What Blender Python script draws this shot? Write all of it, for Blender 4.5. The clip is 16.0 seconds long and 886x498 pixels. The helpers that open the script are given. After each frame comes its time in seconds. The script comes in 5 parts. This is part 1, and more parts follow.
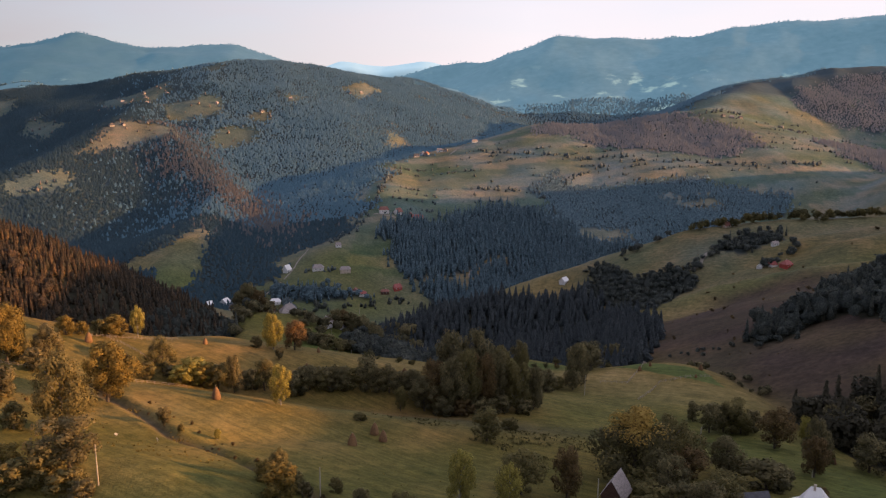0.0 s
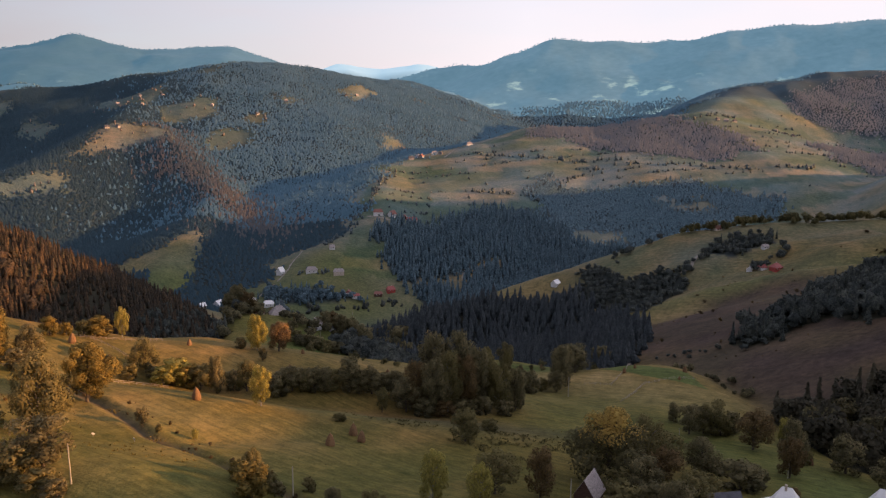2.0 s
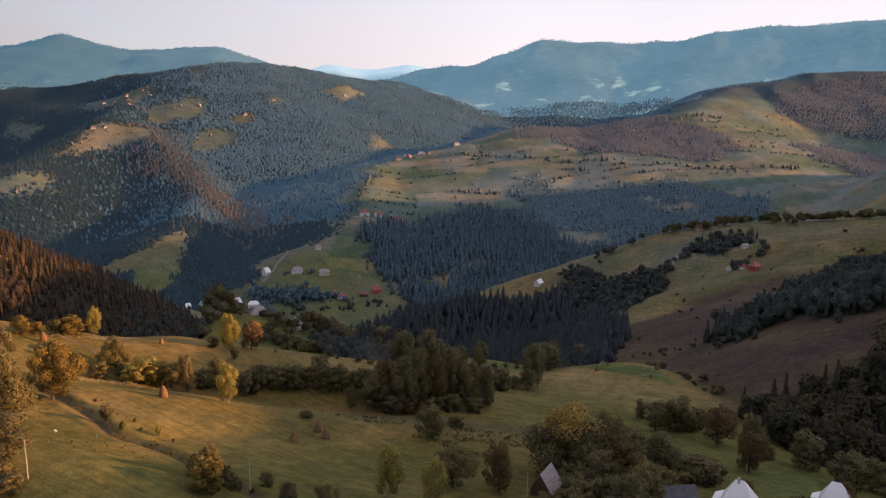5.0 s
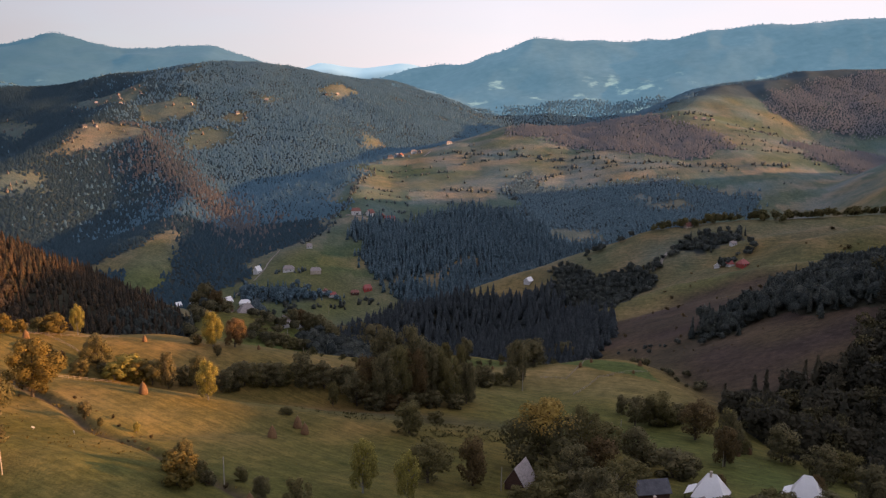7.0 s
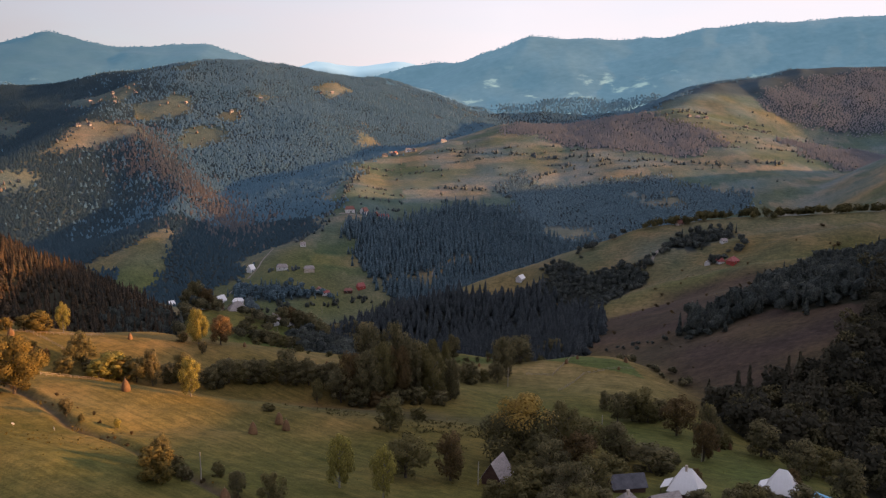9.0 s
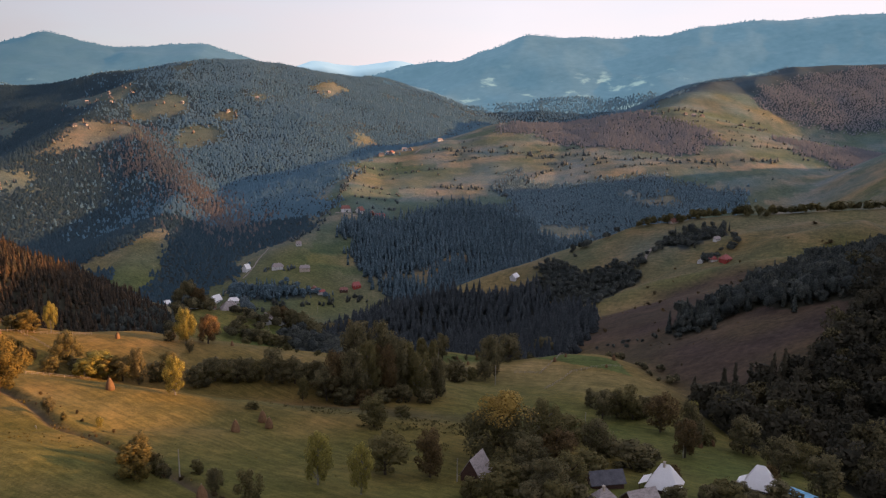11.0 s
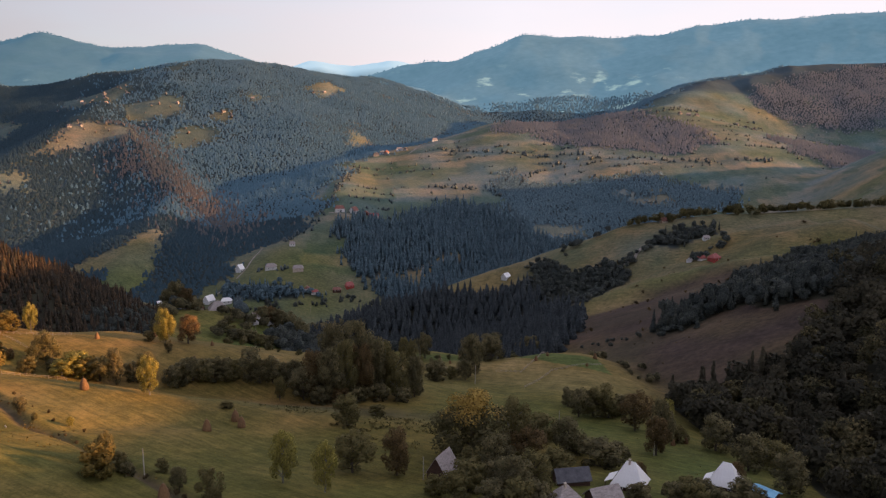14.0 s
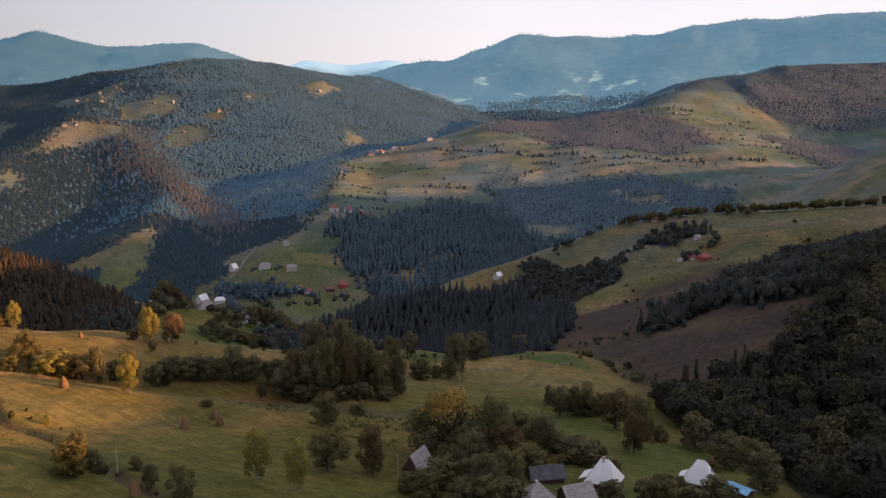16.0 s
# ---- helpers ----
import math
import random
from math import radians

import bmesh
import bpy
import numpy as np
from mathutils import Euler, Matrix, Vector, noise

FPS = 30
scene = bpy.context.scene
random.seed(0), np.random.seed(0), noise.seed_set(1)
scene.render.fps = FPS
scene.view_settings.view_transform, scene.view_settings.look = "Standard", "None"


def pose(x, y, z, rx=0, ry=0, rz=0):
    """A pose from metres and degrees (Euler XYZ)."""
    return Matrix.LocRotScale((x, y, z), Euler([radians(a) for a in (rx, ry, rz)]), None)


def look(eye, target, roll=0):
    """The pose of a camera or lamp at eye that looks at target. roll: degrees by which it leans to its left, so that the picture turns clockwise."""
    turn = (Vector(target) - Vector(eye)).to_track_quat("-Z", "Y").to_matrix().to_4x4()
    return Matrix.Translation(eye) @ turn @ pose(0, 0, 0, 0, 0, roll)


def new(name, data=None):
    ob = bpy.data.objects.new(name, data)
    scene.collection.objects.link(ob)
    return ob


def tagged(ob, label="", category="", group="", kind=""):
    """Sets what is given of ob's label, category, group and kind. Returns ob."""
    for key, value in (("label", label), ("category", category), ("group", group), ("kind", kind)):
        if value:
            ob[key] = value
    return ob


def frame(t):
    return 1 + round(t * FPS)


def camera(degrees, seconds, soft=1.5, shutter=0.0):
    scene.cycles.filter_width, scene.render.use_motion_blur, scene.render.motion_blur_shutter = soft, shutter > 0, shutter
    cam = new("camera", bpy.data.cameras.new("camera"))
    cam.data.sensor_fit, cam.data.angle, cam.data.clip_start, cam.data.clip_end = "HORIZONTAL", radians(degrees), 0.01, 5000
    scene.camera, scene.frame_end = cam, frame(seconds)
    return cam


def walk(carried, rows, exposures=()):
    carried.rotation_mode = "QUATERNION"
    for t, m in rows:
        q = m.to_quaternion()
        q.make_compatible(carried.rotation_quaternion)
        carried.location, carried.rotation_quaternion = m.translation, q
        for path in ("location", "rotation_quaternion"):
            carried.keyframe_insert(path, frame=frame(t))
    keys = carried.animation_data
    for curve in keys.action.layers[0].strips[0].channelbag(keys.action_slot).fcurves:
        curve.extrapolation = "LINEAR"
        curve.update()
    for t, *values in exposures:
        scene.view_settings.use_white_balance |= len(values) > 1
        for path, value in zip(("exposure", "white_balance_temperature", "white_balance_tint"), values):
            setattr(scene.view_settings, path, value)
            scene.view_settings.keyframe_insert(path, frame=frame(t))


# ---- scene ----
EYE_ROWS = (
    (0.0, -0.01, 0.08, 299.99, -0.001, -9.998, 0.003),
    (0.5, 1.40, -0.31, 300.01, -0.040, -9.935, -0.037),
    (1.0, 2.83, -0.76, 300.03, -0.072, -9.885, -0.076),
    (1.5, 4.28, -1.25, 300.05, -0.116, -9.846, -0.115),
    (2.0, 5.73, -1.76, 300.05, -0.180, -9.814, -0.150),
    (2.5, 7.18, -2.30, 300.05, -0.264, -9.789, -0.177),
    (3.0, 8.62, -2.84, 300.03, -0.364, -9.771, -0.192),
    (3.5, 10.05, -3.38, 300.01, -0.475, -9.760, -0.196),
    (4.0, 11.47, -3.93, 299.98, -0.592, -9.756, -0.190),
    (6.5, 18.25, -6.49, 299.75, -1.125, -9.841, -0.117),
    (7.0, 19.56, -6.96, 299.70, -1.208, -9.871, -0.105),
    (7.5, 20.86, -7.42, 299.66, -1.283, -9.903, -0.092),
    (8.0, 22.16, -7.86, 299.62, -1.348, -9.934, -0.077),
    (8.5, 23.46, -8.29, 299.58, -1.404, -9.963, -0.057),
    (9.0, 24.76, -8.70, 299.55, -1.451, -9.990, -0.032),
    (11.5, 31.54, -10.54, 299.57, -1.574, -10.060, 0.155),
    (12.0, 32.97, -10.86, 299.60, -1.588, -10.064, 0.187),
    (12.5, 34.44, -11.17, 299.64, -1.602, -10.066, 0.213),
    (13.0, 35.93, -11.47, 299.68, -1.619, -10.067, 0.233),
    (13.5, 37.45, -11.75, 299.72, -1.640, -10.069, 0.250),
    (14.0, 39.00, -12.03, 299.75, -1.664, -10.071, 0.268),
    (14.5, 40.56, -12.31, 299.77, -1.694, -10.075, 0.289),
    (15.0, 42.12, -12.58, 299.77, -1.728, -10.083, 0.307),
    (15.5, 43.68, -12.87, 299.73, -1.770, -10.094, 0.302),
    (16.0, 45.21, -13.18, 299.66, -1.825, -10.113, 0.226),
)
cam = camera(57.0, 16.0, soft=1.25)
walk(cam, [(t, pose(x, y, z, 90 + pitch, roll, yaw)) for t, x, y, z, yaw, pitch, roll in EYE_ROWS],
     exposures=((0.0, 1.60, 6120, 15), (16.0, 1.60, 6120, 15)))

# ---- daylight: a low warm evening sun from the east side of the valley, pale sky with thin high cloud ----
SUN_UP, SUN_TURN = 9.5, 97.0
world = bpy.data.worlds.new("evening_sky")
scene.world = world
world.use_nodes = True
wn, wl = world.node_tree.nodes, world.node_tree.links
sky = wn.new("ShaderNodeTexSky")
sky.sky_type = "NISHITA"
sky.sun_disc = False
sky.sun_elevation, sky.sun_rotation = radians(SUN_UP), radians(SUN_TURN)
sky.altitude, sky.air_density, sky.dust_density, sky.ozone_density = 900, 1.0, 2.0, 2.5
spot = wn.new("ShaderNodeTexCoord")
stretch = wn.new("ShaderNodeMapping")
stretch.inputs["Scale"].default_value = (1.0, 1.0, 5.0)
cloud = wn.new("ShaderNodeTexNoise")
cloud.inputs["Scale"].default_value, cloud.inputs["Detail"].default_value, cloud.inputs["Roughness"].default_value = 2.2, 5.0, 0.5
cover = wn.new("ShaderNodeMapRange")
cover.inputs["From Min"].default_value, cover.inputs["From Max"].default_value = 0.35, 0.75
cover.inputs["To Min"].default_value, cover.inputs["To Max"].default_value = 0.98, 0.72
# the glow of the evening lies low over the horizon; the zenith stays clear and blue
rise = wn.new("ShaderNodeSeparateXYZ")
low = wn.new("ShaderNodeMapRange")
low.interpolation_type = "SMOOTHSTEP"
low.inputs["From Min"].default_value, low.inputs["From Max"].default_value = 0.04, 0.50
low.inputs["To Min"].default_value, low.inputs["To Max"].default_value = 1.0, 0.68
both = wn.new("ShaderNodeMath")
both.operation = "MULTIPLY"
veil = wn.new("ShaderNodeMix")
veil.data_type = "RGBA"
# the veil is brightest low and towards the sun's side
side = wn.new("ShaderNodeMapRange")
side.inputs["From Min"].default_value, side.inputs["From Max"].default_value = -0.55, 0.10
side.inputs["To Min"].default_value, side.inputs["To Max"].default_value = 0.42, 0.89
fall = wn.new("ShaderNodeMapRange")
fall.inputs["From Min"].default_value, fall.inputs["From Max"].default_value = 0.05, 0.40
fall.inputs["To Min"].default_value, fall.inputs["To Max"].default_value = 0.95, 0.94
glow = wn.new("ShaderNodeMath")
glow.operation = "MULTIPLY"
tint = wn.new("ShaderNodeVectorMath")
tint.operation = "SCALE"
high = wn.new("ShaderNodeMapRange")
high.interpolation_type = "SMOOTHSTEP"
high.inputs["From Min"].default_value, high.inputs["From Max"].default_value = 0.12, 0.55
hue = wn.new("ShaderNodeMix")
hue.data_type = "RGBA"
hue.inputs[6].default_value, hue.inputs[7].default_value = (4.15, 3.66, 3.50, 1), (3.95, 3.55, 3.75, 1)
wl.new(rise.outputs["Z"], high.inputs["Value"])
wl.new(high.outputs["Result"], hue.inputs[0])
wl.new(hue.outputs[2], tint.inputs[0])
wl.new(rise.outputs["X"], side.inputs["Value"])
wl.new(rise.outputs["Z"], fall.inputs["Value"])
wl.new(side.outputs["Result"], glow.inputs[0])
wl.new(fall.outputs["Result"], glow.inputs[1])
wl.new(glow.outputs["Value"], tint.inputs["Scale"])
wl.new(tint.outputs["Vector"], veil.inputs[7])
wl.new(spot.outputs["Generated"], stretch.inputs["Vector"])
wl.new(stretch.outputs["Vector"], cloud.inputs["Vector"])
wl.new(cloud.outputs["Fac"], cover.inputs["Value"])
wl.new(spot.outputs["Generated"], rise.inputs["Vector"])
wl.new(rise.outputs["Z"], low.inputs["Value"])
wl.new(cover.outputs["Result"], both.inputs[0])
wl.new(low.outputs["Result"], both.inputs[1])
wl.new(both.outputs["Value"], veil.inputs[0])
wl.new(sky.outputs["Color"], veil.inputs[6])
wl.new(veil.outputs[2], wn["Background"].inputs["Color"])
wn["Background"].inputs["Strength"].default_value = 0.10
sun = new("sun", bpy.data.lights.new("sun", "SUN"))
sun.data.energy, sun.data.angle, sun.data.color = 3.4, radians(0.6), (1.0, 0.49, 0.17)
sun_way = Vector((math.sin(radians(SUN_TURN)) * math.cos(radians(SUN_UP)), math.cos(radians(SUN_TURN)) * math.cos(radians(SUN_UP)), math.sin(radians(SUN_UP))))
sun.matrix_world = look(sun_way * 1500, (0, 0, 0))

# terrain begin
# Landforms by their crest lines: (east, north, height) along the crest, then slope to the camera's side, slope beyond, rounding.
RIDGES = {
    "back_left": (((-3150, 4300, 547), (-2565, 4300, 561), (-2271, 4300, 603), (-1890, 4300, 654), (-1690, 4300, 626), (-1490, 4300, 587),
                   (-1286, 4300, 609), (-1126, 4300, 609), (-912, 4300, 541), (-595, 4300, 448)), 0.34, 60),
    "back_right": (((-373, 4100, 400), (-11, 4000, 482), (230, 3950, 501), (384, 3900, 545), (540, 3900, 601), (698, 3900, 596), (1076, 3850, 617),
                    (1315, 3800, 662), (1549, 3750, 662), (1916, 3650, 681), (2374, 3500, 717), (3300, 3000, 740)), 0.42, 40),
    "far": (((-725, 4780, 486), (-562, 4780, 543), (-336, 4780, 518), (-126, 4780, 537), (19, 4780, 496)), 0.30, 40),
    "left_mountain": (((-2112, 3000, 333), (-1542, 2900, 380), (-1263, 2800, 362), (-976, 2750, 400), (-701, 2700, 432), (-565, 2750, 440),
                       (-462, 2800, 428), (-322, 2900, 395), (-198, 3100, 385), (-54, 3300, 375)), 0.36, 60),
    "lit_spur": (((-815, 2650, 405), (-821, 2300, 310), (-777, 2050, 265), (-683, 2020, 253), (-539, 1800, 170), (-406, 1600, 98), (-294, 1330, 50)), 0.55, 28),
    "left_spur": (((-777, 2050, 265), (-827, 1900, 225), (-850, 1700, 180), (-908, 1550, 140)), 0.46, 32),
    "meadow_spur": (((-455, 1640, 118), (-424, 1396, 96), (-421, 1230, 49)), 0.40, 25),
    "near_left": (((-600, 600, 245), (-478, 700, 222), (-417, 760, 172), (-398, 800, 150), (-378, 820, 130), (-357, 850, 103), (-323, 850, 70)), 0.60, 25),
    "center": (((-119, 1830, 171), (-33, 1950, 195), (97, 1990, 217), (187, 2080, 239), (248, 2120, 256), (398, 2140, 260), (546, 2140, 275), (667, 2150, 292)), 0.25, 25),
    "center_back": (((720, 2230, 296), (820, 2370, 326), (986, 2600, 366), (1123, 2650, 392), (1236, 2700, 409), (1422, 2700, 425), (1854, 2700, 437), (2600, 2500, 450)), 0.36, 30),
    "farm_spur": (((-119, 1830, 171), (-115, 1620, 141), (-111, 1460, 111), (-172, 1330, 76), (-195, 1230, 46)), 0.38, 25),
    "right_tail": (((29, 890, 78), (78, 905, 93), (105, 915, 100), (125, 925, 105), (146, 933, 109), (166, 935, 113), (193, 935, 119), (205, 930, 125), (230, 925, 135), (254, 915, 145), (284, 905, 156), (305, 901, 160)), 0.46, 16),
    "right_crest": (((305, 901, 160), (311, 900, 161), (349, 890, 170), (402, 880, 176), (460, 870, 181), (528, 860, 186), (760, 860, 210)), 0.42, 20),
    "road_bench": (((212, 850, 112), (250, 815, 138), (284, 820, 151), (340, 805, 163), (430, 800, 181)), 0.48, 14),
    "house_bench": (((300, 752, 146), (318, 747, 151), (390, 745, 178), (450, 750, 190)), 0.48, 12),
    # two unseen ridges, added only to shade the valley and western wood
    "unseen_shade_wall": (((1000, 760, 330), (1060, 1050, 350), (1150, 1350, 345)), 0.55, 40),
    "unseen_shade_shoulder": (((680, 470, 322), (760, 620, 336), (800, 740, 330)), 0.75, 30),
    "right_spur": (((189, 711, 117), (207, 714, 124), (233, 716, 132), (258, 716, 140), (283, 712, 146), (306, 705, 153), (326, 693, 160), (345, 680, 166), (362, 665, 172), (380, 655, 178), (407, 645, 185), (530, 640, 205), (760, 700, 235)), 0.50, 12),
    # out of view; crest heights tuned for where the shadow crosses the pasture
    "east_hill": (((560, -900, 335), (560, -200, 335), (562, 50, 328), (565, 105, 312), (565, 138, 304), (565, 155, 300), (563, 185, 302), (562, 225, 308), (560, 300, 303)), 0.38, 40),
    "east_end": (((560, 300, 303), (560, 420, 286), (630, 520, 266)), 0.52, 40),
    "west_hill": (((-900, -900, 380), (-800, 0, 360), (-800, 450, 310), (-720, 650, 250)), 0.42, 60),
    "south_hill": (((-900, -900, 380), (-200, -800, 330), (560, -900, 320)), 0.22, 60),
    "rim_east": (((3300, 3000, 740), (3800, 1500, 640), (4000, 0, 600), (3600, -2200, 620), (1800, -3800, 600), (-600, -4200, 620)), 0.26, 80),
    "rim_west": (((-600, -4200, 620), (-2400, -3400, 600), (-3800, -1800, 640), (-4100, 0, 600), (-3900, 1800, 560), (-3150, 4300, 547)), 0.26, 80),
}


def lattice(ix, iy, seed):
    """Random values at whole-numbered places."""
    n = (ix.astype(np.int64) * 374761393 + iy.astype(np.int64) * 668265263 + seed * 974711) & 0x7FFFFFFF
    n = ((n ^ (n >> 13)) * 1274126177) & 0x7FFFFFFF
    n = ((n ^ (n >> 16)) * 668265263) & 0x7FFFFFFF
    return (n & 0xFFFF) / 65535.0


def ripple(x, y, size, seed=0):
    """Smooth noise from -1 to 1 with bumps of that size in metres."""
    x, y = x / size, y / size
    ix, iy = np.floor(x), np.floor(y)
    u, v = x - ix, y - iy
    u, v = u * u * (3 - 2 * u), v * v * (3 - 2 * v)
    a, b = lattice(ix, iy, seed), lattice(ix + 1, iy, seed)
    c, d = lattice(ix, iy + 1, seed), lattice(ix + 1, iy + 1, seed)
    return 2 * ((a + (b - a) * u) * (1 - v) + (c + (d - c) * u) * v) - 1


def step(a, b, x):
    u = np.clip((x - a) / (b - a), 0, 1)
    return u * u * (3 - 2 * u)


def beyond(d, w):
    """Nothing before zero, then d, with a rounded start."""
    return w * np.logaddexp(0, np.clip(d / w, -40, 400))


def crest(x, y, points, slope, rounding):
    best = np.full(x.shape, -1e6)
    for (ax, ay, az), (bx, by, bz) in zip(points, points[1:]):
        dx, dy = bx - ax, by - ay
        s = np.clip(((x - ax) * dx + (y - ay) * dy) / (dx * dx + dy * dy), 0, 1)
        d = np.hypot(x - ax - s * dx, y - ay - s * dy)
        best = np.maximum(best, az + s * (bz - az) - slope * (np.hypot(d, rounding) - rounding))
    return best


def bump(x, y, cx, cy, rx, ry, high, turn=0.0):
    c, s = math.cos(turn), math.sin(turn)
    u, v = (x - cx) * c + (y - cy) * s, (y - cy) * c - (x - cx) * s
    return high * np.exp(-(u / rx) ** 2 - (v / ry) ** 2)


def meadow_height(x, y):
    """The long pasture under the flight, tilting to the north-east."""
    e, n = np.clip(x, -220, 260) / 100, (np.clip(y, -350, 1400) - 250) / 100
    z = 195.6 - 12.6 * e - 16.5 * n + 1.3 * e * e - 3.75 * e * n - 0.66 * n * n
    z = z + 0.10 * np.clip(-220 - x, 0, 900)
    z = z + bump(x, y, -35, 338, 75, 26, 6.0) + bump(x, y, -75, 283, 60, 16, -4.5) + bump(x, y, -20, 290, 50, 14, -3.0)
    z = z + bump(x, y, 75, 400, 50, 30, 4.5) + bump(x, y, 95, 320, 40, 25, 2.0) + bump(x, y, 5, 215, 30, 26, -2.0) + bump(x, y, -100, 592, 58, 42, 17.0) + bump(x, y, 135, 405, 46, 88, 19.0) + bump(x, y, 46, 434, 30, 18, 6.0) + bump(x, y, 95, 412, 60, 34, 1.8)
    z = z + bump(x, y, -62, 166, 36, 20, 6.0, -0.5) + bump(x, y, -86, 150, 30, 22, -4.0) + bump(x, y, -78, 252, 26, 20, 2.2) + bump(x, y, -45, 222, 40, 7, -1.2, 0.5)
    brow = 362 + 0.4 * (x + 95)
    west = x + 0.25 * np.clip(y - 400, 0, 400)
    z = z - 0.22 * beyond(y - 335, 8) * step(-98, -132, west)
    z = z - 21 * step(brow, brow + 48, y) * step(30, -20, x)
    z = z - 0.27 * beyond(y - 520, 20) * step(-140, -180, x)
    z = z - 0.11 * beyond(y - 500, 25) - 0.22 * beyond(y - 455, 10) * step(-10, 60, x) + 0.20 * beyond(y - 640, 20) * step(-10, 60, x)
    z = z - 0.42 * beyond(x - 160 + 0.06 * (y - 250), 12)
    return z


def ground_height(x, y):
    x, y = np.asarray(x, float), np.asarray(y, float)
    k = 3.0 + 6.0 * step(700, 2200, np.hypot(x, y))
    forms = [meadow_height(x, y), 2.0 + 0.055 * np.clip(y - 1300, 0, 4000) + 0 * x]
    forms += [crest(x, y, *form) for form in RIDGES.values()]
    top = np.maximum.reduce(forms)
    z = top + k * np.log(sum(np.exp((f - top) / k) for f in forms))
    far = step(500, 1500, np.hypot(x, y))
    gully = step(1500, 3000, np.hypot(x, y)) * (26 * np.abs(ripple(x, y, 420, 5)) + 14 * np.abs(ripple(x, y, 190, 6)) - 14)
    z = z - gully * step(40, 160, top - 8 - 0.055 * np.clip(y - 1300, 0, 4000))
    z = z + far * (9 * ripple(x, y, 310, 1) + 5 * ripple(x, y, 140, 2)) + (0.7 + 1.2 * far) * ripple(x, y, 46, 3) + 0.42 * ripple(x, y, 15, 4) + 0.18 * ripple(x, y, 6, 7)
    return z
# terrain end

# ---- materials ----
def shader(name, rough=0.9):
    m = bpy.data.materials.new(name)
    m.use_nodes = True
    nt = m.node_tree
    b = nt.nodes["Principled BSDF"]
    b.inputs["Roughness"].default_value = rough
    b.inputs["Specular IOR Level"].default_value = 0.25
    return m, nt.nodes, nt.links, b


def noise_node(n, l, scale, detail=4.0, rough=0.55, vector=None):
    t = n.new("ShaderNodeTexNoise")
    t.inputs["Scale"].default_value, t.inputs["Detail"].default_value, t.inputs["Roughness"].default_value = scale, detail, rough
    if vector is None:
        c = n.new("ShaderNodeTexCoord")
        vector = c.outputs["Object"]
    l.new(vector, t.inputs["Vector"])
    return t.outputs["Fac"]


def ramp(n, l, fac, *stops):
    r = n.new("ShaderNodeValToRGB")
    e = r.color_ramp.elements
    while len(e) < len(stops):
        e.new(0.5)
    for k, (at, col) in zip(e, stops):
        k.position, k.color = at, (*col, 1)
    l.new(fac, r.inputs["Fac"])
    return r.outputs["Color"]


def blend(n, l, fac, a, b, kind="MIX"):
    m = n.new("ShaderNodeMix")
    m.data_type, m.blend_type = "RGBA", kind
    for socket, value in ((m.inputs[0], fac), (m.inputs[6], a), (m.inputs[7], b)):
        if isinstance(value, (int, float)):
            socket.default_value = value
        elif isinstance(value, tuple):
            socket.default_value = (*value, 1)
        else:
            l.new(value, socket)
    return m.outputs[2]


def attribute(n, name, out="Fac"):
    a = n.new("ShaderNodeAttribute")
    a.attribute_name = name
    return a.outputs[out]


def bump_node(n, l, b, height, strength, distance):
    k = n.new("ShaderNodeBump")
    k.inputs["Strength"].default_value, k.inputs["Distance"].default_value = strength, distance
    l.new(height, k.inputs["Height"])
    l.new(k.outputs["Normal"], b.inputs["Normal"])


def plain(name, low, high, scale=3.0, rough=0.8, metallic=0.0, bumpy=0.3, grain=None):
    """A surface that wanders between two colours, with fine grain."""
    m, n, l, b = shader(name, rough)
    c = n.new("ShaderNodeTexCoord")
    v = c.outputs["Object"]
    if grain:
        g = n.new("ShaderNodeMapping")
        g.inputs["Scale"].default_value = grain
        l.new(v, g.inputs["Vector"])
        v = g.outputs["Vector"]
    broad, fine = noise_node(n, l, scale * 0.25, 3, vector=v), noise_node(n, l, scale * 3, 5, 0.65, vector=v)
    mixed = blend(n, l, 0.45, broad, fine)
    l.new(ramp(n, l, mixed, (0.34, low), (0.66, high)), b.inputs["Base Color"])
    b.inputs["Metallic"].default_value = metallic
    bump_node(n, l, b, fine, bumpy, 0.05)
    return m


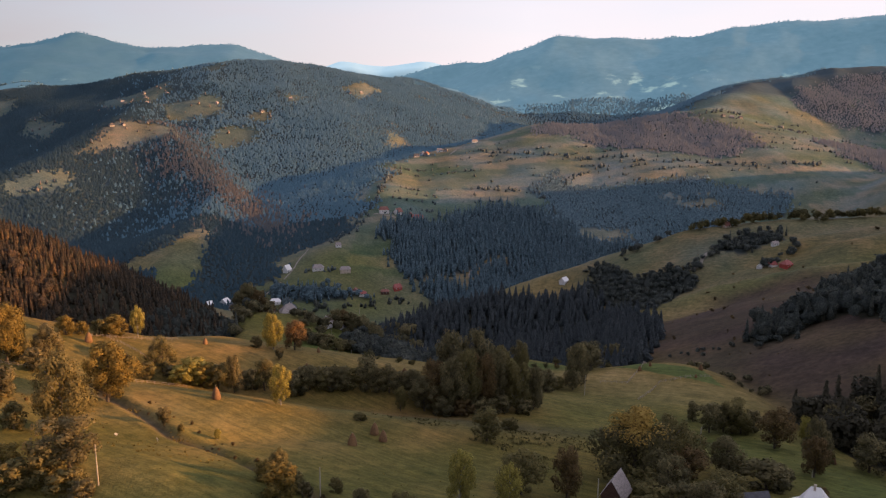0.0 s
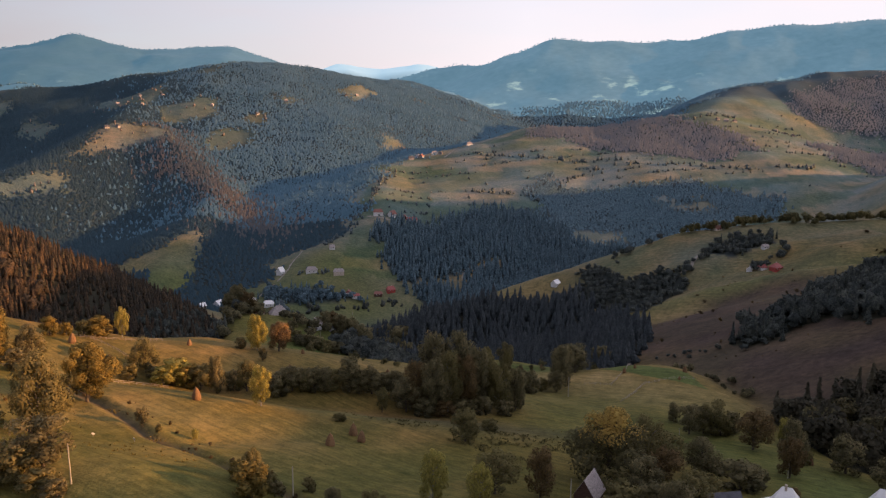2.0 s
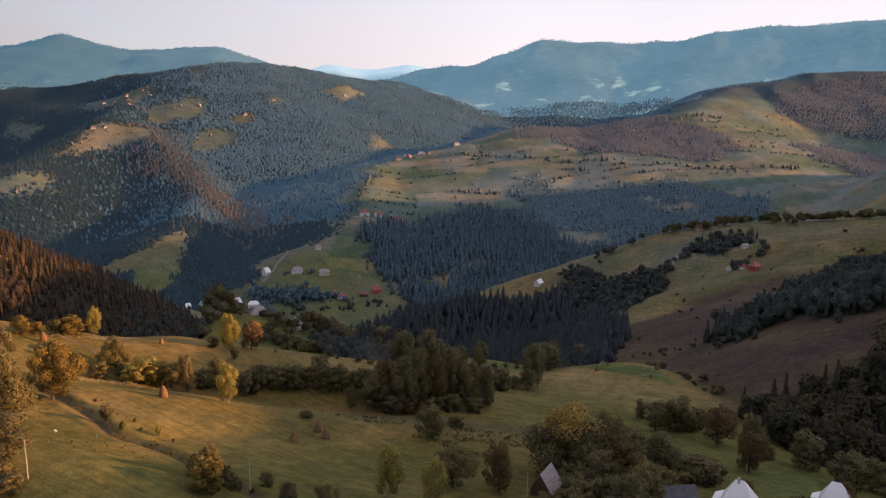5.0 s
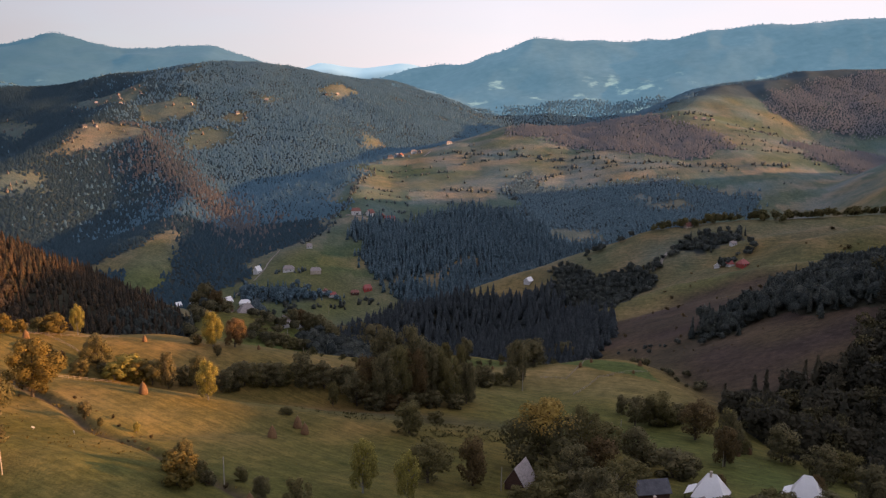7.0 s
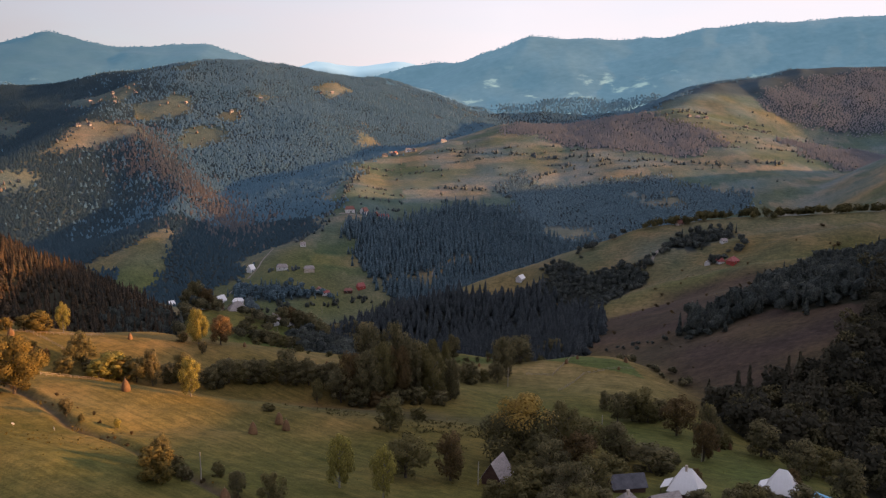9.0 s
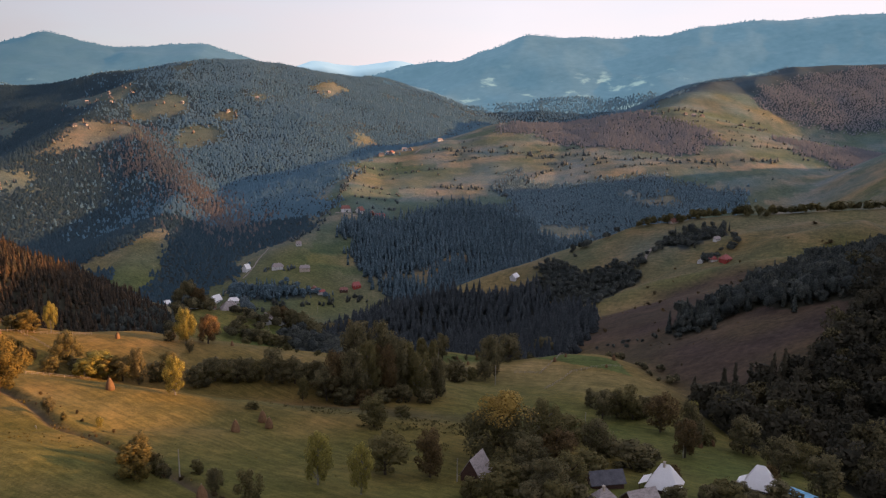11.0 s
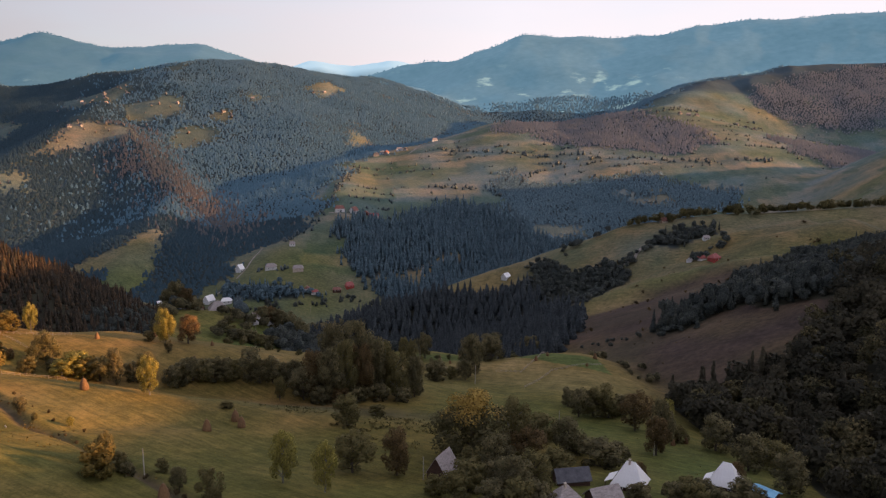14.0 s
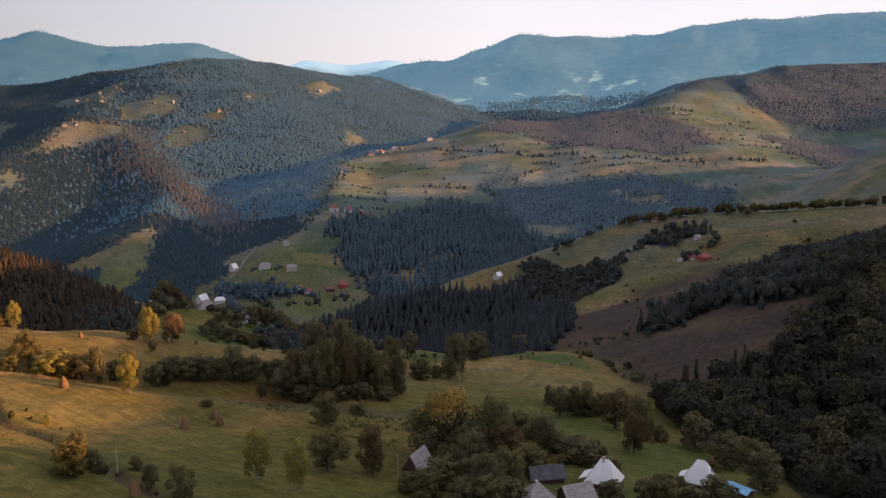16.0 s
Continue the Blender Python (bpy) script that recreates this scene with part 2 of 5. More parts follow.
def leafage(name, dark, mid, light, see_through=0.45, sprays=0.0):
    """Leaves: tone from tree to tree, from clump to clump, and up single crowns."""
    m, n, l, b = shader(name, 0.75)
    b.inputs["Specular IOR Level"].default_value = 0.15
    geo = n.new("ShaderNodeNewGeometry")
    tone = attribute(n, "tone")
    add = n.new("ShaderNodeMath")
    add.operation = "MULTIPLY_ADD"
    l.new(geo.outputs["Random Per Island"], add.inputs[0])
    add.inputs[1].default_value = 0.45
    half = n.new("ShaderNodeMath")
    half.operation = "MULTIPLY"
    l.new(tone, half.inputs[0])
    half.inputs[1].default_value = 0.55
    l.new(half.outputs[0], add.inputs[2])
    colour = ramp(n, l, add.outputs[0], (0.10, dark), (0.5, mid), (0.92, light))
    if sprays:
        # sprays of needles and leaves: noise paints bright tips and shaded hollows
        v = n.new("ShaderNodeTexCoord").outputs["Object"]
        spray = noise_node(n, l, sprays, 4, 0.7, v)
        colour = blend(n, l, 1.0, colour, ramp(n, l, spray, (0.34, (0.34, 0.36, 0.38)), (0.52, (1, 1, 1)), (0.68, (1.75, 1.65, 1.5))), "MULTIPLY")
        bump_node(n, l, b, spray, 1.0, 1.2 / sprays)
    l.new(colour, b.inputs["Base Color"])
    if see_through:
        t = n.new("ShaderNodeBsdfTranslucent")
        l.new(colour, t.inputs["Color"])
        mix = n.new("ShaderNodeMixShader")
        mix.inputs[0].default_value = see_through
        l.new(b.outputs[0], mix.inputs[1])
        l.new(t.outputs[0], mix.inputs[2])
        l.new(mix.outputs[0], n["Material Output"].inputs["Surface"])
    return m


def ground_material():
    """Pasture with mown lines and dry patches, ploughed and lush strips, woodland floor, bare earth on the tracks, and
    haze tinted into the far ground.
    """
    m, n, l, b = shader("pasture", 0.95)
    b.inputs["Specular IOR Level"].default_value = 0.1
    c = n.new("ShaderNodeTexCoord")
    v = c.outputs["Object"]
    wide, mid, fine, tuft = (noise_node(n, l, k, d, 0.6, v) for k, d in ((0.006, 4), (0.035, 5), (0.28, 5), (1.6, 4)))
    grass = ramp(n, l, wide, (0.36, (0.134, 0.106, 0.025)), (0.52, (0.196, 0.134, 0.036)), (0.66, (0.254, 0.156, 0.052)))
    patch = ramp(n, l, mid, (0.34, (0.088, 0.082, 0.018)), (0.54, (0.180, 0.126, 0.034)), (0.72, (0.310, 0.180, 0.060)))
    grass = blend(n, l, 0.70, grass, patch)
    # far grass goes blue-grey: haze mixed into the ground colour
    grass = blend(n, l, attribute(n, "haze_tint"), grass, ramp(n, l, mid, (0.3, (0.130, 0.190, 0.206)), (0.5, (0.160, 0.212, 0.226)), (0.72, (0.200, 0.236, 0.244))))
    grass = blend(n, l, attribute(n, "dry"), grass, ramp(n, l, mid, (0.3, (0.225, 0.164, 0.064)), (0.7, (0.340, 0.246, 0.110))))
    grass = blend(n, l, attribute(n, "lush_shade"), grass, ramp(n, l, mid, (0.3, (0.070, 0.101, 0.027)), (0.7, (0.120, 0.156, 0.045))))
    grass = blend(n, l, 1.0, grass, ramp(n, l, attribute(n, "field"), (0.1, (0.66, 0.80, 0.80)), (0.5, (1, 1, 1)), (0.9, (1.34, 1.16, 1.08))), "MULTIPLY")
    speck = ramp(n, l, blend(n, l, 0.5, fine, tuft), (0.38, (0.62, 0.64, 0.60)), (0.62, (1.14, 1.10, 1.04)))
    grass = blend(n, l, 1.0, grass, speck, "MULTIPLY")
    turn = n.new("ShaderNodeMapping")
    turn.inputs["Rotation"].default_value = (0, 0, radians(33))
    l.new(v, turn.inputs["Vector"])
    comb = n.new("ShaderNodeMapping")
    comb.inputs["Scale"].default_value = (0.045, 0.72, 0.2)
    l.new(turn.outputs["Vector"], comb.inputs["Vector"])
    mown = ramp(n, l, noise_node(n, l, 1.0, 4, 0.6, comb.outputs["Vector"]), (0.32, (0.78, 0.80, 0.76)), (0.66, (1.19, 1.16, 1.11)))
    grass = blend(n, l, 1.0, grass, mown, "MULTIPLY")
    # woodland floor, blued by the same painted haze further off
    floor = blend(n, l, attribute(n, "haze_tint"), ramp(n, l, mid, (0.3, (0.026, 0.026, 0.016)), (0.7, (0.055, 0.050, 0.030))),
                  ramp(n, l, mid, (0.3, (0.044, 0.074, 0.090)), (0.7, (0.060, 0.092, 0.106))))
    heather = ramp(n, l, blend(n, l, 0.5, mid, fine), (0.35, (0.030, 0.021, 0.020)), (0.6, (0.064, 0.044, 0.040)), (0.75, (0.108, 0.074, 0.062)))
    grass = blend(n, l, attribute(n, "heath"), grass, heather)
    col = blend(n, l, attribute(n, "wood"), grass, floor)
    col = blend(n, l, attribute(n, "earth"), col, ramp(n, l, fine, (0.3, (0.060, 0.045, 0.028)), (0.7, (0.135, 0.100, 0.062))))
    l.new(col, b.inputs["Base Color"])
    height = blend(n, l, 0.4, fine, tuft)
    bump_node(n, l, b, height, 0.6, 0.7)
    return m


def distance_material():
    """The far ranges, with blue haze put into their colour and glow."""
    m, n, l, b = shader("hazed_distance", 1.0)
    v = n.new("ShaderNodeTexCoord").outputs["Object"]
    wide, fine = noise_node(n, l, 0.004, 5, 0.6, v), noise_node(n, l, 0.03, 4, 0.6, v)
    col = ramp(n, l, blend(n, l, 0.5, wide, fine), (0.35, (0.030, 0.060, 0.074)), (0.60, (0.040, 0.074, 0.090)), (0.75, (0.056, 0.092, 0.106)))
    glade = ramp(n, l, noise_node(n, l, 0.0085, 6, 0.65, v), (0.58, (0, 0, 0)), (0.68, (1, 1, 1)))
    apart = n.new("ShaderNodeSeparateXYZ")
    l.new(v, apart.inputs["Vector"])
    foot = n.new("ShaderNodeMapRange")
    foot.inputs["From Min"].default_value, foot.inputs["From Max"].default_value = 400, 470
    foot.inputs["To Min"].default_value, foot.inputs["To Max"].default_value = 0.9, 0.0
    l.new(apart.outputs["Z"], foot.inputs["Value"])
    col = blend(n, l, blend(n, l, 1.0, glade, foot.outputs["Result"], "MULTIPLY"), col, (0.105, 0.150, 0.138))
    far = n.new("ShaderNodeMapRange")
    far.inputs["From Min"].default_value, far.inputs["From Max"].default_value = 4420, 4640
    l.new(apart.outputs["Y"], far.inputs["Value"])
    # the colour darkens towards the west
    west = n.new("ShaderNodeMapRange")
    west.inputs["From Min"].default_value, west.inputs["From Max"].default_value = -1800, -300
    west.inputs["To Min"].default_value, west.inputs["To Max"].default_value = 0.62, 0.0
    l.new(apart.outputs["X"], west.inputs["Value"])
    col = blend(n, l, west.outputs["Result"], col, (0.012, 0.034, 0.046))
    # the farthest ridge is painted palest, as under the thickest haze
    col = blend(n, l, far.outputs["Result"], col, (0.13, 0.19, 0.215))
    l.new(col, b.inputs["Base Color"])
    # emission adds the brightness of haze; the mountains are no light source
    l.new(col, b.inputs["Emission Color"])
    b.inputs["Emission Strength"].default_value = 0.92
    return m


MAT = {
    "distance": distance_material(),
    # mountain forest: blue haze is mixed into the needle colour
    "hazed_spruce": leafage("hazed_spruce_needles", (0.080, 0.158, 0.200), (0.098, 0.182, 0.226), (0.116, 0.200, 0.240), 0.0),
    "pasture": ground_material(),
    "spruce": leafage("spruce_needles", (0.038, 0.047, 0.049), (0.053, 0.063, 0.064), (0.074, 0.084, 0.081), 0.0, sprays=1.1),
    # darker copy of the mountain spruce, with shade painted in
    "shade_spruce": leafage("shaded_spruce_needles", (0.028, 0.056, 0.070), (0.036, 0.068, 0.082), (0.048, 0.082, 0.094), 0.0),
    # valley spruce, scrub and hazel: paler and bluer, haze painted in
    "valley_spruce": leafage("hazed_valley_needles", (0.077, 0.127, 0.148), (0.101, 0.155, 0.176), (0.129, 0.183, 0.199), 0.0, sprays=0.5),
    "scrub": leafage("hazed_scrub", (0.081, 0.108, 0.113), (0.103, 0.129, 0.129), (0.133, 0.149, 0.140), 0.0, sprays=0.5),
    "hazel": leafage("hazed_hazel_leaves", (0.142, 0.156, 0.164), (0.164, 0.174, 0.180), (0.188, 0.190, 0.188), 0.0),
    # western hill: low sun's orange is mixed into the needle colour
    "rusty": leafage("sun_warmed_spruce", (0.030, 0.030, 0.022), (0.062, 0.046, 0.028), (0.110, 0.070, 0.036), 0.0, sprays=1.1),
    # warmer copy of the mountain spruce, with sunlight painted in
    "mixed": leafage("sunlit_spruce_needles", (0.084, 0.104, 0.112), (0.124, 0.122, 0.116), (0.172, 0.140, 0.118), 0.0),
    # hill slope wood, likewise lifted and blued with haze
    "hazed_slope_spruce": leafage("hazed_slope_needles", (0.120, 0.203, 0.235), (0.150, 0.235, 0.268), (0.184, 0.265, 0.290), 0.0, sprays=0.5),
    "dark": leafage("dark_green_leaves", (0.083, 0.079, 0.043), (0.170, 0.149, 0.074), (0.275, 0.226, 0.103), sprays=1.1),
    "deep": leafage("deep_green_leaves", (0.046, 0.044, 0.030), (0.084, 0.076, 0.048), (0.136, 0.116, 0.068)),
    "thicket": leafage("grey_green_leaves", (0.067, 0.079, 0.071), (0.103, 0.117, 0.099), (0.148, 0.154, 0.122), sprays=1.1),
    "olive": leafage("olive_leaves", (0.076, 0.074, 0.033), (0.155, 0.136, 0.055), (0.250, 0.202, 0.075)),
    # one tree with a painted sunlit top: green below, gold above
    "sun_topped": leafage("green_leaves_under_sun_top", (0.056, 0.054, 0.027), (0.116, 0.104, 0.048), (0.196, 0.160, 0.066)),
    "sun_top": leafage("sun_top_leaves", (0.15, 0.105, 0.03), (0.33, 0.22, 0.058), (0.52, 0.36, 0.09)),
    "gold": leafage("golden_leaves", (0.070, 0.062, 0.020), (0.180, 0.138, 0.040), (0.340, 0.240, 0.058)),
    "yellow": leafage("yellow_leaves", (0.105, 0.105, 0.032), (0.260, 0.230, 0.060), (0.470, 0.395, 0.100)),
    "orange": leafage("orange_leaves", (0.075, 0.056, 0.027), (0.180, 0.116, 0.054), (0.300, 0.195, 0.088)),
    "brown": leafage("brown_leaves", (0.063, 0.046, 0.023), (0.132, 0.092, 0.041), (0.230, 0.155, 0.063)),
    "bark": plain("bark", (0.045, 0.035, 0.027), (0.130, 0.105, 0.082), 4.0, 0.95, grain=(3, 3, 0.6)),
    "birch": plain("pale_bark", (0.14, 0.13, 0.11), (0.34, 0.32, 0.28), 3.0, 0.9, grain=(1, 1, 3)),
    "hay": plain("hay", (0.100, 0.056, 0.027), (0.26, 0.148, 0.068), 5.0, 0.95, bumpy=0.9, grain=(1, 1, 0.35)),
    "pole": plain("weathered_pole", (0.26, 0.23, 0.18), (0.46, 0.41, 0.33), 3.0, 0.85, grain=(4, 4, 0.3)),
    "timber": plain("dark_timber", (0.050, 0.028, 0.020), (0.120, 0.066, 0.046), 3.0, 0.85, grain=(1, 1, 6)),
    "rail": plain("grey_rail", (0.22, 0.18, 0.14), (0.46, 0.39, 0.31), 3.0, 0.9, grain=(6, 1, 1)),
    "white_wall": plain("limewashed_wall", (0.50, 0.48, 0.45), (0.74, 0.72, 0.69), 1.2, 0.9, bumpy=0.1),
    # duller copy of the limewash, for far houses
    "far_wall": plain("dull_limewash", (0.20, 0.19, 0.18), (0.34, 0.32, 0.30), 1.2, 0.9, bumpy=0.1),
    "cream_wall": plain("cream_render", (0.42, 0.34, 0.26), (0.62, 0.52, 0.42), 1.2, 0.9, bumpy=0.1),
    "red_wall": plain("red_boards", (0.26, 0.045, 0.035), (0.44, 0.090, 0.070), 2.0, 0.8),
    "white_roof": plain("white_sheet_roof", (0.82, 0.78, 0.72), (0.94, 0.90, 0.84), 0.9, 0.35, bumpy=0.08),
    "grey_roof": plain("grey_shingle_roof", (0.20, 0.168, 0.150), (0.44, 0.380, 0.340), 3.5, 0.85, grain=(1, 1, 3)),
    "slate_roof": plain("dark_grey_roof", (0.060, 0.058, 0.062), (0.135, 0.130, 0.135), 2.5, 0.8),
    "blue_roof": plain("pale_blue_sheet_roof", (0.17, 0.42, 0.58), (0.34, 0.62, 0.78), 0.8, 0.4, bumpy=0.08),
    "red_roof": plain("red_tile_roof", (0.26, 0.075, 0.065), (0.42, 0.140, 0.120), 2.0, 0.75),
    "brick_roof": plain("brown_tile_roof", (0.16, 0.070, 0.052), (0.32, 0.150, 0.115), 2.0, 0.8),
    "pane": plain("dark_window_glass", (0.015, 0.018, 0.022), (0.045, 0.050, 0.058), 1.0, 0.12, bumpy=0.0),
    "road": plain("pale_dirt_road", (0.17, 0.145, 0.115), (0.34, 0.295, 0.24), 1.5, 0.95),
}


# ---- the plan: woods and clearings ----
WOODS = {
    "mountain": ((-1900, 2860), (-900, 2720), (-480, 2780), (-60, 3250), (150, 2700), (60, 2150), (-130, 1800), (-165, 1610), (-140, 1400),
                 (-215, 1325), (-270, 1215), (-330, 1120), (-600, 1050), (-1100, 1150), (-1900, 1700)),
    "crest_wood": ((212, 2090), (300, 2130), (438, 2150), (560, 2140), (610, 2098), (664, 2063), (719, 1829), (626, 1758), (534, 1822), (411, 1835), (354, 1942), (212, 1985)),
    "slope_wood": ((222, 1728), (266, 1625), (346, 1629), (476, 1612), (594, 1598), (649, 1528), (604, 1452), (464, 1389), (358, 1353), (273, 1352), (206, 1387), (194, 1532)),
    "farm_wood": ((-92, 1397), (81, 1535), (216, 1430), (330, 1290), (250, 1120), (110, 1060), (-10, 1130), (-60, 1235), (-87, 1309)),
    "upper_wood": ((1037, 2462), (1189, 2558), (1417, 2635), (1700, 2650), (1650, 2300), (1267, 2138), (1181, 2177), (1065, 2208), (1008, 2291)),
    "bank_wood": ((-260, 1192), (-214, 1178), (-147, 1180), (-95, 1172), (-98, 1158), (-140, 1150), (-190, 1140), (-235, 1152)),
    "west_wood": ((-560, 640), (-386, 690), (-300, 650), (-235, 560), (-185, 470), (-178, 385), (-240, 352), (-560, 330)),
    "west_wood_back": ((-520, 640), (-460, 820), (-360, 900), (-260, 900), (-215, 760), (-215, 560), (-386, 600)),
    "dell": ((-200, 450), (-150, 430), (-128, 455), (-140, 530), (-172, 640), (-195, 760), (-235, 860), (-270, 800), (-235, 600)),
    "dell_east": ((-48, 505), (-20, 470), (25, 480), (20, 520), (-30, 600), (-62, 700), (-95, 800), (-110, 720), (-70, 590)),
    "ravine_wood": ((-90, 985), (40, 896), (100, 880), (140, 850), (168, 748), (181, 705), (170, 640), (150, 556), (141, 515), (128, 470), (60, 475), (20, 500), (-30, 590), (-80, 760)),
    "shrub_slope": ((176, 921), (194, 904), (197, 843), (231, 814), (241, 787), (214, 738), (186, 716), (164, 791), (137, 837), (144, 861), (165, 859)),
    "grove": ((278, 808), (300, 850), (326, 868), (352, 868), (352, 850), (328, 806), (312, 790), (290, 790)),
    "face_wood": ((193, 470), (213, 516), (239, 524), (262, 562), (285, 561), (319, 613), (346, 609), (400, 640), (440, 520), (330, 415), (262, 404), (246, 422), (233, 450), (218, 460), (207, 449)),
    "slope_low": ((60, 1531), (135, 1527), (193, 1482), (206, 1387), (265, 1360), (240, 1300), (163, 1250), (120, 1346), (57, 1417)),
    "east_dark": ((886, 1934), (978, 1959), (1058, 1938), (1147, 1927), (1100, 1500), (922, 1691), (888, 1796)),
    "behind": ((60, 2150), (150, 2700), (-60, 3160), (700, 3160), (1300, 2960), (1250, 2720), (900, 2530), (620, 2240), (250, 2210)),
}
CLEARINGS = {
    "sunlit_top": ((-813, 1806), (-797, 1977), (-765, 2024), (-662, 2007), (-607, 1925), (-673, 1936), (-716, 1914), (-758, 1882), (-818, 1735)),
    "west_top": ((-875, 1580), (-834, 1670), (-775, 1715), (-742, 1637), (-818, 1571)),
    "north_west": ((-1161, 2348), (-1006, 2216), (-997, 2062), (-1146, 2217)),
    "hamlet": ((-910, 2461), (-823, 2526), (-779, 2388), (-783, 2238), (-905, 2230), (-1042, 2453)),
    "north_a": ((-700, 2328), (-600, 2313), (-589, 2208), (-660, 2214)),
    "north_b": ((-550, 2221), (-474, 2309), (-456, 2178)),
    "north_c": ((-470, 2392), (-386, 2431), (-402, 2311)),
    "north_d": ((-341, 2575), (-260, 2689), (-187, 2668), (-251, 2549)),
    "summit": ((-785, 2627), (-680, 2651), (-676, 2513)),
    "hump": ((-525, 1262), (-464, 1318), (-423, 1405), (-393, 1385), (-385, 1266), (-375, 1150), (-430, 1130), (-455, 1236)),
    "valley_head": ((30, 1195), (38, 1245), (62, 1290), (104, 1318), (112, 1298), (80, 1268), (58, 1240), (50, 1200)),
    "tan_field": ((232, 1418), (280, 1430), (338, 1412), (324, 1374), (244, 1384)),
    "notch": ((-276, 1304), (-231, 1356), (-222, 1261), (-255, 1246)),
}


def inside(x, y, ring):
    """Whether places lie in a ring of corners."""
    odd = np.zeros(np.shape(x), bool)
    for (ax, ay), (bx, by) in zip(ring, ring[1:] + ring[:1]):
        cross = (ay > y) != (by > y)
        with np.errstate(divide="ignore", invalid="ignore"):
            odd ^= cross & (x < (bx - ax) * (y - ay) / (by - ay) + ax)
    return odd


def wander(x, y, much=14.0):
    return x + much * ripple(x, y, 60, 11) + 0.5 * much * ripple(x, y, 22, 12), y + much * ripple(x, y, 60, 13) + 0.5 * much * ripple(x, y, 22, 14)


def cleared(x, y):
    patches = (ripple(x, y, 170, 17) + 0.5 * ripple(x, y, 70, 18) > 0.62) & (y > 1950) & (x < -150)
    x, y = wander(x, y, 10.0)
    return np.logical_or.reduce([inside(x, y, ring) for ring in CLEARINGS.values()]) | patches


def wooded(x, y, ring):
    far = 1 + 1.3 * step(900, 1600, y)
    u, v = wander(x, y, 13.0 * far)
    gaps = (ripple(x, y, 75, 15) + 0.6 * ripple(x, y, 33, 16) > 0.70) & (y > 1050) & (x > -150)
    return inside(u, v, ring) & ~cleared(x, y) & ~gaps


def east_edge(x, y):
    """How deep a place lies in the broadleaf wood that fills the eastern gully."""
    edge = 158 - 0.07 * (y - 250) + 8 * ripple(x, y, 40, 21)
    back = 312 + 0.5 * (x - 150) + 0.9 * np.clip(x - 212, 0, 90) + 14 * ripple(x, y, 50, 22)
    return (x > edge) & (y < np.maximum(back, 335)) & (y > -50)


def ground_at(x, y):
    return float(ground_height(np.array([x]), np.array([y]))[0])


def line_distance(x, y, line):
    best = np.full(np.shape(x), 1e9)
    for (ax, ay), (bx, by) in zip(line, line[1:]):
        dx, dy = bx - ax, by - ay
        s = np.clip(((x - ax) * dx + (y - ay) * dy) / (dx * dx + dy * dy), 0, 1)
        best = np.minimum(best, np.hypot(x - ax - s * dx, y - ay - s * dy))
    return best


TRACK = ((-128, 262), (-112, 246), (-97, 235), (-88, 227), (-75, 212), (-64, 205), (-53, 197), (-42, 185), (-29, 175), (-12, 160), (10, 145))


def mesh_of(name, co, faces, material, tone=None, smooth=False, normals=None):
    """A mesh; normals, one for each corner point, round off the shading of leaf clumps."""
    me = bpy.data.meshes.new(name)
    if normals is not None:
        co, faces, normals = np.asarray(co), np.asarray(faces), np.asarray(normals)
        flat = np.cross(co[faces[:, 1]] - co[faces[:, 0]], co[faces[:, 2]] - co[faces[:, 0]])
        faces = np.where((np.einsum("ij,ij->i", flat, normals[faces[:, 0]]) < 0)[:, None], faces[:, ::-1], faces)
    me.from_pydata(co.tolist() if hasattr(co, "tolist") else co, [], faces.tolist() if hasattr(faces, "tolist") else faces)
    if tone is not None:
        me.attributes.new("tone", "FLOAT", "POINT").data.foreach_set("value", np.asarray(tone, np.float32))
    me.materials.append(material)
    if smooth or normals is not None:
        me.shade_smooth()
    if normals is not None:
        normals = normals / np.maximum(1e-6, np.linalg.norm(normals, axis=1))[:, None]
        me.attributes.new("custom_normal", "FLOAT_VECTOR", "POINT").data.foreach_set("vector", np.asarray(normals, np.float32).ravel())
    return me


